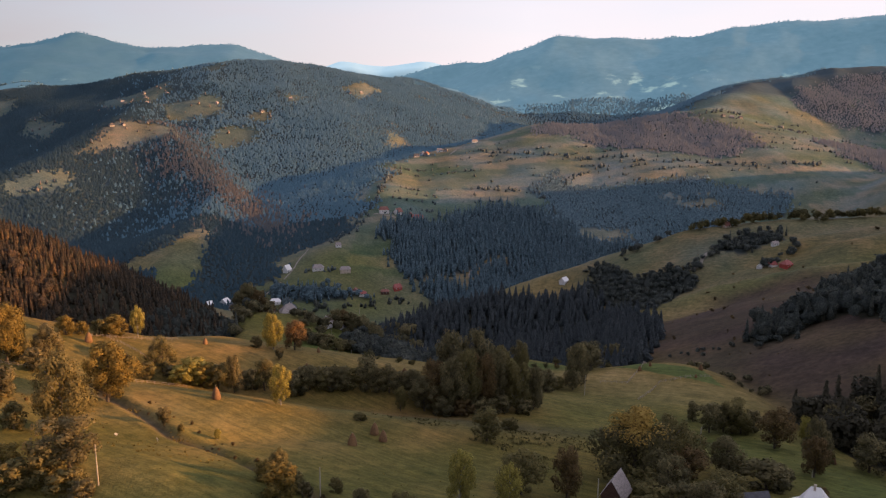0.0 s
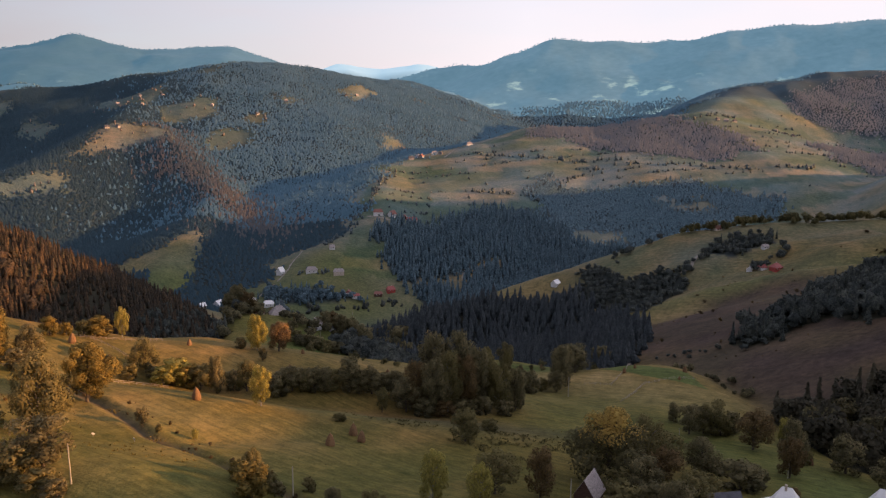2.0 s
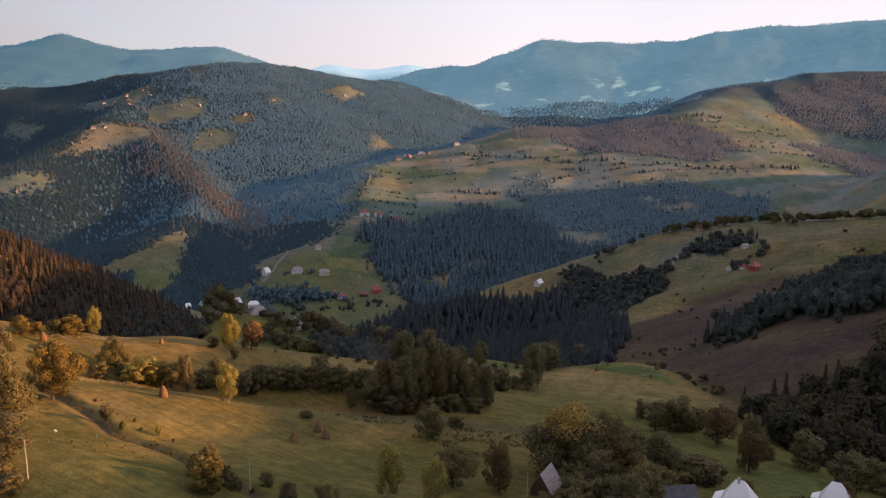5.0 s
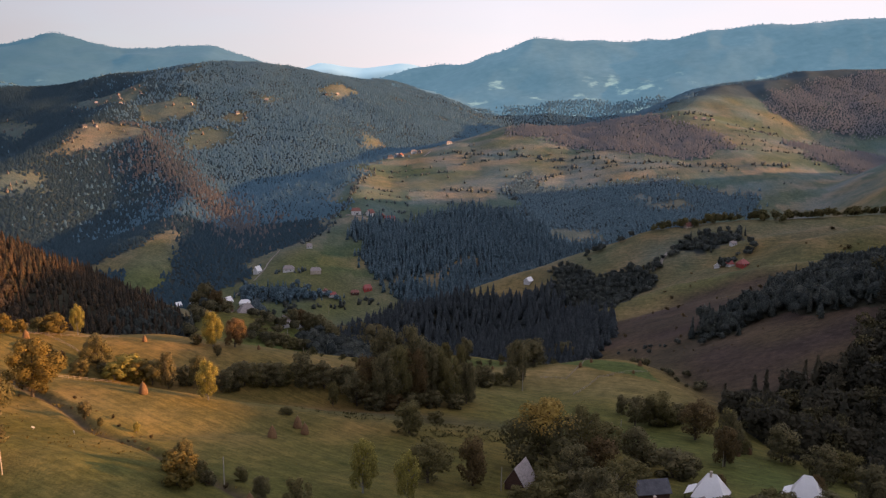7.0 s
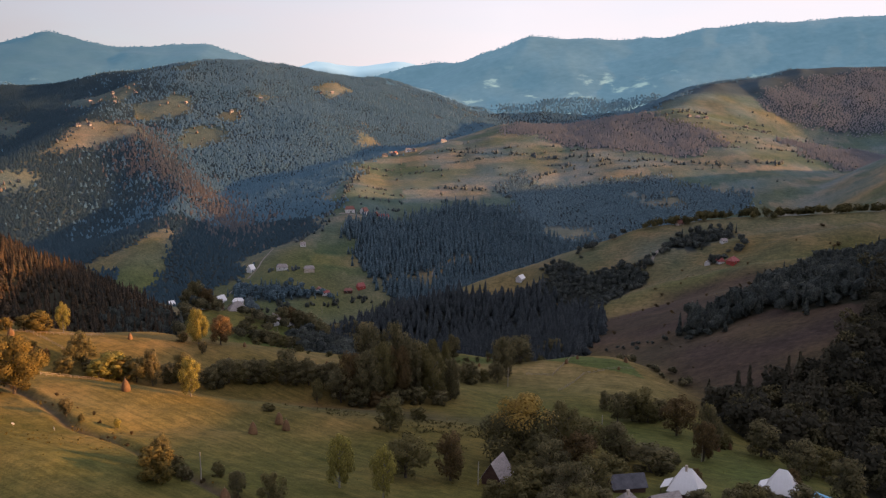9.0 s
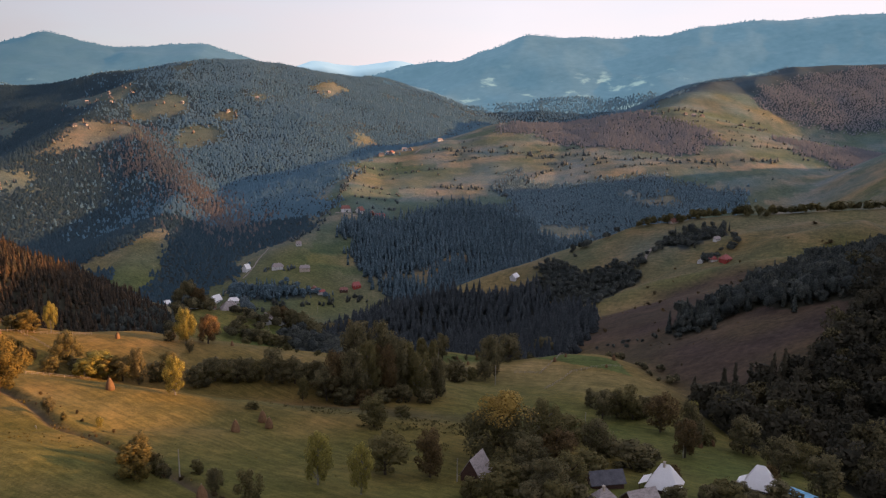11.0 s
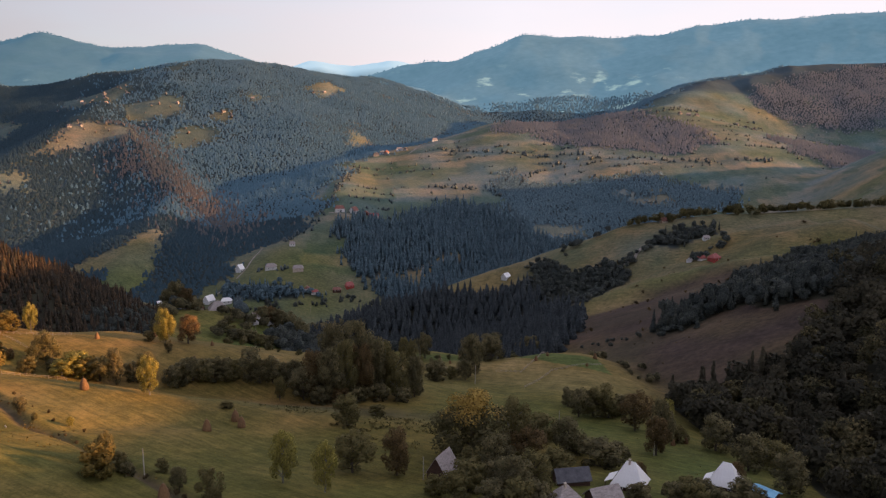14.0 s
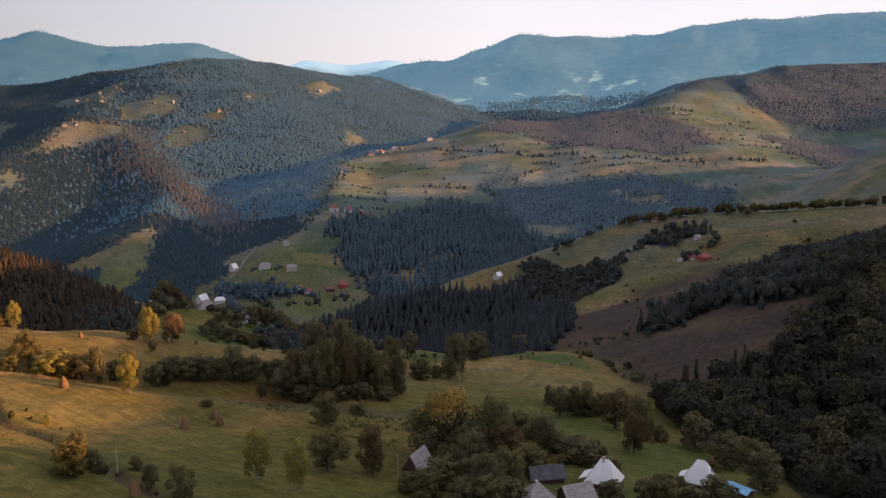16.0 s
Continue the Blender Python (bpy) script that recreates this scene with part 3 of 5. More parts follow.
def ground_sheet(name, rings, material):
    ang = np.radians(np.concatenate([np.linspace(-40, 40, 361), np.linspace(40, 320, 57)[1:-1]]))
    rad = np.concatenate([[0.0], np.geomspace(40, 140, 16)[:-1], np.linspace(140, 460, 220)[:-1], np.geomspace(460, 3100, 190), np.geomspace(3100, 5000, 42)[1:]])[rings]
    a, r = np.meshgrid(ang, rad)
    x, y = 20 + r * np.sin(a), -10 + r * np.cos(a)
    near_track = line_distance(x, y, TRACK)
    z = ground_height(x, y) - 1.3 * np.exp(-(near_track / 1.7) ** 2) + 0.45 * np.exp(-((near_track - 4.2) / 1.6) ** 2)
    n, m = len(rad), len(ang)
    i, j = np.arange(n - 1)[:, None] * m, np.arange(m)[None, :]
    k = (j + 1) % m
    quads = np.stack([i + m + j, i + m + k, i + k, i + j], -1).reshape(-1, 4)
    me = mesh_of(name, np.stack([x, y, z], -1).reshape(-1, 3), quads, material, smooth=True)
    wood = np.logical_or.reduce([wooded(x, y, ring) for ring in WOODS.values()]) | east_edge(x, y)
    wood = np.maximum(wood, step(2900, 3100, np.hypot(x, y)))
    wood = np.maximum(wood, step(2260, 2330, y - 0.25 * np.clip(x - 500, 0, 2000)) * step(-150, 0, x))
    on_hill = inside(x, y, ((-150, 1250), (-140, 1850), (250, 2200), (700, 2200), (1500, 2750), (2000, 2700), (2000, 1500), (700, 1200), (200, 1150)))
    # strip fields that follow the contour of the terraced hill
    along = y - 0.12 * x + 10 * ripple(x, y, 160, 36)
    row = np.floor(along / 42)
    stripes = 1.5 * lattice(row, np.floor((x + 130 * lattice(row, row * 0, 37)) / 170), 38) - 0.75 + 0.25 * ripple(x, y, 85, 35)
    # clearings and upper slope shaded, sunlit top brightened, all in the field colour
    parcel_light = 0.5 - 0.42 * step(1450, 1560, y) * step(-230, -300, x) + bump(x, y, -735, 1930, 120, 120, 0.6) - 0.36 * step(1850, 2000, y) * step(520, 680, x) + on_hill * (0.5 * stripes - 0.5 * np.exp(-((0.5 - np.abs(along / 42 - row - 0.5)) / 0.06) ** 2) * step(0.2, 0.5, lattice(row, row * 0, 39)))
    dry = np.clip(0.15 + 0.5 * ripple(x, y, 90, 33), 0, 1) + on_hill * np.clip(stripes * 0.5, 0, 0.3)
    dry = dry + bump(x, y, -720, 1900, 160, 160, 0.5) + bump(x, y, -90, 232, 45, 12, 0.5) + bump(x, y, 15, 268, 38, 12, 0.55) + bump(x, y, 60, 395, 18, 12, 0.6)
    dry = dry + bump(x, y, 300, 640, 130, 60, 0.2)
    lush_shade = np.clip(0.1 + 0.6 * ripple(x, y, 70, 34), 0, 1) * 0.6 + on_hill * np.clip(-stripes * 1.1, 0, 0.8) * 0.6
    # besides lush grass, the valley floor patch paints in shade
    lush_shade = lush_shade + bump(x, y, -60, 500, 55, 75, 0.9) + bump(x, y, -120, 1130, 190, 60, 0.7) + bump(x, y, 128, 425, 26, 12, 0.9) + bump(x, y, 52, 415, 26, 14, 0.9)
    lush_shade = lush_shade + bump(x, y, 260, 712, 120, 18, 0.5) + bump(x, y, 170, 455, 40, 22, 0.5)
    lush_shade = lush_shade + bump(x, y, -420, 1180, 80, 90, 0.7) + bump(x, y, 130, 225, 30, 30, 0.8) + bump(x, y, -15, 270, 60, 10, 0.5)
    rim = np.interp(x, (170, 189, 258, 306, 345, 380, 407, 530), (704, 711, 716, 705, 680, 655, 645, 640))
    heath = step(4, 52, rim - y + 22 * ripple(x, y, 38, 72) + 9 * ripple(x, y, 12, 73)) * step(285, 315, y - 0.25 * (x - 160)) * step(125, 165, x + 0.12 * (y - 400)) * step(620, 480, x) * (0.88 + 0.14 * ripple(x, y, 30, 76))
    for field, values in ((((68, 368), (88, 401), (105, 377), (89, 347), (63, 355)), dry), (((104, 372), (142, 357), (145, 341), (116, 319), (90, 342)), dry), (((89, 406), (102, 410), (130, 392), (130, 361), (106, 382)), lush_shade), (((62, 691), (96, 640), (90, 585), (58, 640)), lush_shade)):
        values += (0.35 if values is dry else 0.85) * inside(*wander(x, y, 1.5), field)
    heath = heath + bump(x, y, 18, 270, 42, 9, 0.5) + bump(x, y, -2, 282, 30, 8, 0.4)
    # heath colour also tones down the mountain clearings
    heath = np.maximum(heath, 0.25 * step(1450, 1560, y) * step(-230, -300, x))
    # near slope and village meadow get green darkening in place of shade
    lush_shade = lush_shade + bump(x, y, -72, 160, 34, 24, 0.4) + bump(x, y, -130, 1260, 95, 85, 0.6) + bump(x, y, 5, 170, 60, 24, 0.25) + bump(x, y, 95, 190, 40, 25, 0.6) + bump(x, y, 70, 330, 60, 45, 0.45) + bump(x, y, 115, 270, 40, 30, 0.5)
    # painted haze thickens northwards, with a thin wash over the eastern hill
    haze_tint = (0.55 * step(820, 1150, y) + 0.45 * step(1250, 1500, y)) * np.clip(0.78 + 0.25 * ripple(x, y, 60, 74), 0, 0.95)
    haze_tint = np.maximum(haze_tint, (0.30 + 0.22 * ripple(x, y, 70, 77)) * step(600, 740, y) * step(10, 90, x))
    for name, values in (("field", np.clip(parcel_light, 0, 1)), ("haze_tint", haze_tint), ("heath", 0.92 * heath), ("wood", wood), ("dry", np.clip(dry, 0, 1) * (0.9 - 0.75 * haze_tint)), ("lush_shade", np.clip(lush_shade, 0, 0.9) * (1 - 0.6 * haze_tint)), ("earth", 0.85 * np.exp(-(near_track / 2.0) ** 2) * step(-0.9, 0.3, ripple(x, y, 9, 71)))):
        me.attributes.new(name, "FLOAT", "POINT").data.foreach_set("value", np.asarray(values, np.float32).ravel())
    return me


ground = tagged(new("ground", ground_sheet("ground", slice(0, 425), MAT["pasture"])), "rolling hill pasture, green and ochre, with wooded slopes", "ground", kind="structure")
backdrop = tagged(new("backdrop", ground_sheet("backdrop", slice(424, 466), MAT["distance"])), "distant mountains, coloured and glowing for haze, under a pale sky", "mountains", kind="structure")

# ---- trees ----
def spruce_shape(tiers, sides, rng):
    """A narrow spruce one metre tall: ragged skirts of needles, wider below."""
    co, tri = [], []
    for k in range(tiers):
        low, high = 0.06 + 0.86 * k / tiers, min(1.0, 0.06 + 0.86 * (k + 1.75) / tiers)
        wide = 0.19 * (1 - (k + 0.2) / (tiers + 0.4)) + 0.015
        first = len(co)
        co.append((0, 0, high))
        for s in range(sides):
            a = 2 * math.pi * (s + 0.5 * (k % 2)) / sides + rng.uniform(-0.2, 0.2)
            w = wide * rng.uniform(0.72, 1.2)
            co.append((w * math.cos(a), w * math.sin(a), low + rng.uniform(-0.035, 0.035)))
        tri += [(first, first + 1 + s, first + 1 + (s + 1) % sides) for s in range(sides)]
    return np.array(co), np.array(tri)


def branchy_spruce(rng):
    """A spruce one metre tall of whorls of drooping boughs round a thin stem."""
    co, tri = [], []
    for k in range(13):
        h = 0.08 + 0.86 * k / 13
        reach = 0.20 * (1 - k / 13.6) ** 0.85
        for s in range(9):
            a, r, dip = rng.uniform(0, 6.2832), reach * rng.uniform(0.55, 1.15), rng.uniform(0.015, 0.055)
            c, d, w = math.cos(a), math.sin(a), 0.030 + 0.16 * reach
            f = len(co)
            co += [(0, 0, h + 0.045), (0.55 * r * c - w * d, 0.55 * r * d + w * c, h - 0.2 * dip), (r * c, r * d, h - dip), (0.55 * r * c + w * d, 0.55 * r * d - w * c, h - 0.2 * dip)]
            tri += [(f, f + 1, f + 2), (f, f + 2, f + 3)]
    f = len(co)
    co += [(0.012, 0, 0), (-0.008, 0.010, 0), (-0.008, -0.010, 0), (0, 0, 1.0)]
    tri += [(f, f + 1, f + 3), (f + 1, f + 2, f + 3), (f + 2, f, f + 3)]
    return np.array(co), np.array(tri)


def round_shape(leaves, rng, size=0.10):
    """A leafy crown one metre tall on a short stem, of loose leaf clumps."""
    co, tri = [], []
    lobes = [(rng.uniform(-0.16, 0.16), rng.uniform(-0.16, 0.16), rng.uniform(0.32, 0.80), rng.uniform(0.14, 0.24)) for _ in range(8)]
    for _ in range(leaves):
        x, y, z, r = rng.choice(lobes)
        v = Vector((rng.gauss(0, 1), rng.gauss(0, 1), rng.gauss(0, 1))).normalized() * r * rng.uniform(0.75, 1.05)
        a = Vector((rng.gauss(0, 1), rng.gauss(0, 1), rng.gauss(0, 1))).normalized()
        b = a.cross(Vector((rng.gauss(0, 1), rng.gauss(0, 1), rng.gauss(0, 1)))).normalized()
        s = size * rng.uniform(0.6, 1.3)
        c = Vector((x, y, z)) + v
        first = len(co)
        co += [tuple(c - a * s * 0.6), tuple(c + b * s * 0.45), tuple(c + a * s * 0.6), tuple(c - b * s * 0.45)]
        tri += [(first, first + 1, first + 2), (first, first + 2, first + 3)]
    return np.array(co), np.array(tri)


def crown_shape(rng):
    """A full, lumpy broadleaf crown one metre tall, with sprays of leaves standing out of it."""
    co, tri = [], []
    lobes = [(0.0, 0.0, 0.56, 0.30)] + [(0.20 * math.cos(2.1 * k + rng.uniform(0, 1)), 0.20 * math.sin(2.1 * k + rng.uniform(0, 1)), 0.34 + 0.42 * rng.random(), rng.uniform(0.14, 0.21)) for k in range(5)]
    for x, y, z, r in lobes:
        f = len(co)
        co.append((x, y, z + r * rng.uniform(0.95, 1.25)))
        for high, reach in ((0.62, 0.75), (0.0, 1.0), (-0.7, 0.7)):
            for k in range(6):
                a, w = 1.0472 * (k + rng.uniform(-0.25, 0.25)), r * reach * rng.uniform(0.8, 1.2)
                co.append((x + w * math.cos(a), y + w * math.sin(a), max(0.02, z + r * high + 0.2 * r * rng.uniform(-1, 1))))
        for k in range(6):
            j = (k + 1) % 6
            tri.append((f, f + 1 + k, f + 1 + j))
            for g in (f, f + 6):
                tri += [(g + 1 + k, g + 7 + k, g + 7 + j), (g + 1 + k, g + 7 + j, g + 1 + j)]
    for _ in range(100):
        x, y, z, r = rng.choice(lobes)
        v = Vector((rng.gauss(0, 1), rng.gauss(0, 1), rng.gauss(0.3, 1))).normalized()
        c, a = Vector((x, y, z)) + v * r * 1.08, Vector((rng.gauss(0, 1), rng.gauss(0, 1), rng.gauss(0, 1))).normalized()
        b = a.cross(v).normalized()
        g = len(co)
        co += [tuple(c - b * 0.06), tuple(c + b * 0.06), tuple(c + a * 0.13)]
        tri.append((g, g + 1, g + 2))
    return np.array(co), np.array(tri)


def clump_shape(rng):
    """A small uneven crown one metre tall, for woods seen from far off."""
    co, tri = [], []
    for low, high, wide in ((0.0, 0.62, 0.30), (0.26, 0.84, 0.26), (0.5, 1.0, 0.19)):
        ox, oy, f = rng.uniform(-0.12, 0.12), rng.uniform(-0.12, 0.12), len(co)
        co.append((ox, oy, high))
        for z, r in ((low + 0.62 * (high - low), 0.8), (low, 1.0)):
            for k in range(5):
                a, w = 1.2566 * (k + rng.uniform(-0.2, 0.2)), wide * r * rng.uniform(0.75, 1.25)
                co.append((ox + w * math.cos(a), oy + w * math.sin(a), z + rng.uniform(-0.05, 0.05)))
        for k in range(5):
            j = (k + 1) % 5
            tri += [(f, f + 1 + k, f + 1 + j), (f + 1 + k, f + 6 + k, f + 6 + j), (f + 1 + k, f + 6 + j, f + 1 + j)]
    return np.array(co), np.array(tri)


def planted(name, shapes, places, heights, widths, material, label, category, rng, lean=0.02, smooth=False):
    """Many trees joined into one piece of woodland."""
    parts, faces, tones, ways, count = [], [], [], [], 0
    z = ground_height(places[:, 0], places[:, 1])
    stands = ripple(places[:, 0], places[:, 1], 130, 91) + 0.5 * ripple(places[:, 0], places[:, 1], 45, 92)
    for (x, y), base, h, w, stand in zip(places, z, heights, widths, stands):
        co, tri = shapes[rng.randrange(len(shapes))]
        a = rng.uniform(0, 2 * math.pi)
        c, s = math.cos(a), math.sin(a)
        lx, ly = rng.gauss(0, lean), rng.gauss(0, lean)
        px, py, pz = co[:, 0] * w, co[:, 1] * w, co[:, 2] * h
        parts.append(np.stack([x + px * c - py * s + lx * pz, y + px * s + py * c + ly * pz, base - 0.3 + pz], 1))
        faces.append(tri + count)
        tones.append(np.full(len(co), 0.5 + 0.35 * stand + 0.25 * (rng.random() - 0.5) if smooth else rng.random()))
        wide = np.abs(co[:, :2]).max()
        out = np.stack([co[:, 0] / wide, co[:, 1] / wide, (3.0 if smooth else 1.5 * (co[:, 2] - 0.35)) + 0 * co[:, 2]], 1)
        ways.append(np.stack([out[:, 0] * c - out[:, 1] * s, out[:, 0] * s + out[:, 1] * c, out[:, 2] + 0.15], 1))
        count += len(co)
    me = mesh_of(name, np.concatenate(parts), np.concatenate(faces), material, np.concatenate(tones), smooth, np.concatenate(ways))
    return tagged(new(name, me), label, category, kind="stuff")


def scatter(ring, gap, rng):
    """Jittered places in a wood, a gap apart, as far as the slopes that can be looked into."""
    xs, ys = [p[0] for p in ring], [p[1] for p in ring]
    gx, gy = np.meshgrid(np.arange(min(xs) - 20, max(xs) + 20, gap), np.arange(min(ys) - 20, max(ys) + 20, gap))
    gx = gx + gap * 0.45 * (2 * lattice(np.floor(gx), np.floor(gy), 41) - 1)
    gy = gy + gap * 0.45 * (2 * lattice(np.floor(gx), np.floor(gy), 42) - 1)
    # the edge frays, the inside stays full
    loose = 7.0 + 15.0 * step(900, 1600, gy)
    keep = wooded(gx + loose * (2 * lattice(np.floor(gx * 3), np.floor(gy), 43) - 1), gy + loose * (2 * lattice(np.floor(gx), np.floor(gy * 3), 44) - 1), ring) & (np.abs(gx - 20) < 0.60 * gy + 90)
    return np.stack([gx[keep], gy[keep]], 1)


wood_rng = random.Random(5)
SPRUCE_NEAR = [spruce_shape(5, 6, wood_rng) for _ in range(4)]
SPRUCE_MID = [spruce_shape(4, 6, wood_rng) for _ in range(4)]
SPRUCE_FAR = [spruce_shape(2, 4, wood_rng) for _ in range(6)]
ROUND_MID = [crown_shape(wood_rng) for _ in range(6)]
HEDGE_NEAR = [round_shape(420, wood_rng, 0.092) for _ in range(4)]
ROUND_FAR = [clump_shape(wood_rng) for _ in range(6)]
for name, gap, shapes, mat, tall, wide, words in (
        ("mountain", 6.3, SPRUCE_FAR, "hazed_spruce", 10.5, 19, "spruce forest on the mountain side, tinted blue for haze"),
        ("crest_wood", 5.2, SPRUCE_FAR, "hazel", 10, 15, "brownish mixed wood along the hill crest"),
        ("slope_wood", 5.0, SPRUCE_FAR, "hazed_slope_spruce", 11, 17, "dark mixed wood on the hill slope"),
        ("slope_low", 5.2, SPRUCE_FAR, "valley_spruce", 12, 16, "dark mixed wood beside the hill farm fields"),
        ("east_dark", 5.8, SPRUCE_FAR, "hazel", 11, 17, "mixed wood on the eastern slope, greyed for haze"),
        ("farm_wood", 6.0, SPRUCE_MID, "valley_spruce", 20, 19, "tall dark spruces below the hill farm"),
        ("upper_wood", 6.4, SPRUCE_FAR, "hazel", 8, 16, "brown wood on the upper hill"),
        ("bank_wood", 5.0, SPRUCE_MID * 2 + ROUND_MID, "valley_spruce", 11, 13, "row of spruces along the valley stream"),
        ("west_wood", 5.4, SPRUCE_NEAR + ROUND_MID[:1], "rusty", 15, 16, "dark spruce wood on the western hill, sun-warmed in colour"),
        ("west_wood_back", 6.0, SPRUCE_MID, "rusty", 15, 16, "spruce wood on the western hill's back, sun-warmed in colour"),
        ("dell", 6.2, ROUND_MID + SPRUCE_MID, "thicket", 12, 13, "dark trees in the dell before the village"),
        ("dell_east", 6.2, ROUND_MID + SPRUCE_MID[:1], "thicket", 12, 14, "dark broadleaf trees below the pasture brow"),
        ("shrub_slope", 5.8, ROUND_MID * 2 + SPRUCE_MID[:2], "thicket", 7.5, 9, "dense dark shrubs on the spur"),
        ("grove", 6.4, ROUND_MID * 2 + SPRUCE_MID[:2], "thicket", 10, 10, "dark grove around the red house"),
        ("face_wood", 5.4, SPRUCE_NEAR * 2 + ROUND_MID[:4], "thicket", 12, 13, "dark spruces on the shaded hill face"),
        ("behind", 8.5, SPRUCE_FAR, "hazed_spruce", 11, 22, "forest behind the terraced hill, tinted blue for haze"),
        ("ravine_wood", 6.2, SPRUCE_NEAR, "spruce", 17, 22, "dark mixed spruce wood in the shaded ravine")):
    spots = scatter(WOODS[name], gap, wood_rng)
    # far woods flattened into one soft canopy, low in contrast like haze
    far_off = name in ("mountain", "crest_wood", "slope_wood", "slope_low", "upper_wood", "east_dark", "behind")
    if far_off:
        tall, wide = 0.72 * tall, 1.15 * wide
    if name == "mountain":
        # trees along the spur take the copy coloured as sunlit
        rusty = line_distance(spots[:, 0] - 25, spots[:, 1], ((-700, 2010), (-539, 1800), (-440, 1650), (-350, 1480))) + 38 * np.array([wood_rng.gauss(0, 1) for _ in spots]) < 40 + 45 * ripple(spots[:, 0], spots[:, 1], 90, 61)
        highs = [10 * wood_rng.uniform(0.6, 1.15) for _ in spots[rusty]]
        planted("spruce_wood", shapes, spots[rusty], highs, [19 * wood_rng.uniform(0.75, 1.15) for _ in highs], MAT["mixed"], "spruces on the mountain spur, sunlight painted into their colour", "forest", wood_rng, smooth=True)
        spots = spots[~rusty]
        # western and low-lying trees take the copy coloured as shaded
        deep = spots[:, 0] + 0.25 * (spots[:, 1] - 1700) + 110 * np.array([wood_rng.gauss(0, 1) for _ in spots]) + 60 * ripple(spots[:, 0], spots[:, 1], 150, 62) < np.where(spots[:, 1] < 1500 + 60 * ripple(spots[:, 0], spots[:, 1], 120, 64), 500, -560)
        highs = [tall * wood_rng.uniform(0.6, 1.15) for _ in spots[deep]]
        planted("spruce_wood", shapes, spots[deep], highs, [wide * wood_rng.uniform(0.75, 1.15) for _ in highs], MAT["shade_spruce"], "spruce forest on the western mountain side, darkened in colour for shade", "forest", wood_rng, smooth=True)
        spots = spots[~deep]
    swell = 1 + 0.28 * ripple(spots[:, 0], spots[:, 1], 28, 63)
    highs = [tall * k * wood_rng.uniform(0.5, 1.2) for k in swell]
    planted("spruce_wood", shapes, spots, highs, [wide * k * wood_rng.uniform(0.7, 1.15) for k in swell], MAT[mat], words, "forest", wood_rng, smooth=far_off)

# ragged tree line on the far ranges, in the same haze colours
for name in ("back_left", "back_right", "left_mountain"):
    line = RIDGES[name][0]
    spots = []
    for (ax, ay, _), (bx, by, _) in zip(line, line[1:]):
        for k in range(int(math.hypot(bx - ax, by - ay) / 7)):
            s = wood_rng.random()
            spots.append((ax + s * (bx - ax) + wood_rng.uniform(-25, 25), ay + s * (by - ay) + wood_rng.uniform(-25, 25)))
    spots = np.array([p for p in spots if abs(p[0] - 20) < 0.62 * p[1]])
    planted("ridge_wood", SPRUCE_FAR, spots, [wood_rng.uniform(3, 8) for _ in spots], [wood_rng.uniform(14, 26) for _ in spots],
            MAT["distance" if name.startswith("back") else "hazed_spruce"], "ragged line of far spruces on the ridge", "forest", wood_rng)

# hedges, lone bushes and small trees strewn over the hills
HEDGES = {
    "farm_fields": ((60, 1640), (140, 1625), (190, 1590), (215, 1480)), "crest_hedge": ((90, 1900), (200, 1850), (330, 1800), (420, 1790)),
    "long_hedge": ((380, 1760), (520, 1740), (650, 1690), (800, 1700)), "slope_hedge": ((230, 1640), (300, 1720), (360, 1760)),
    "farm_edge": ((-95, 1800), (-120, 1650), (-125, 1500), (-150, 1400), (-190, 1330)), "high_hedge": ((560, 2050), (640, 2080), (720, 2130), (780, 2150)),
    "hill_line": ((284, 908), (310, 903), (350, 893), (400, 884), (450, 876), (520, 868), (600, 860)), "road_line": ((225, 790), (255, 800), (275, 815), (300, 830)),
    "garden": ((300, 755), (330, 770), (345, 790)), "knoll": ((195, 905), (230, 915), (250, 925)),
    "face_low": ((148, 500), (157, 486), (168, 477), (178, 465), (188, 452)), "face_edge": ((205, 520), (235, 535), (255, 570), (290, 590)),
    "village_trees": ((-70, 590), (-40, 600), (-10, 560), (20, 520)), "village_west": ((-175, 470), (-150, 520), (-130, 600), (-160, 680), (-170, 800)),
    "stream": ((-230, 1110), (-170, 1120), (-60, 1160), (20, 1110), (120, 1060)), "lane": ((-50, 380), (-20, 372), (15, 385), (60, 420), (100, 455)),
    "yard_a": ((-136, 578), (-105, 574), (-66, 572), (-40, 566)), "yard_b": ((-180, 650), (-140, 645), (-100, 650), (-50, 660)), "yard_c": ((-105, 520), (-80, 530), (-58, 540)),
    "village_green": ((-205, 779), (-200, 800), (-196, 825), (-194, 846)), "stream_trees": ((-228, 1118), (-218, 1112)), "lawn_edge": ((-130, 955), (-89, 955), (-50, 880), (-28, 801), (10, 750)),
    "valley_trees": ((-290, 1095), (-255, 1085), (-205, 1078)), "field_edge": ((-215, 1060), (-120, 1048), (-50, 1060)), "slope_trees": ((-215, 1225), (-205, 1240), (-175, 1232), (-140, 1226)),
    "track_side": ((-112, 248), (-97, 237), (-75, 214), (-53, 199), (-40, 185), (-26, 174), (-8, 158)), "bank": ((-150, 236), (-125, 222), (-100, 212), (-84, 205)),
    "brow": ((120, 480), (135, 450), (140, 420), (148, 385), (146, 350)),
}
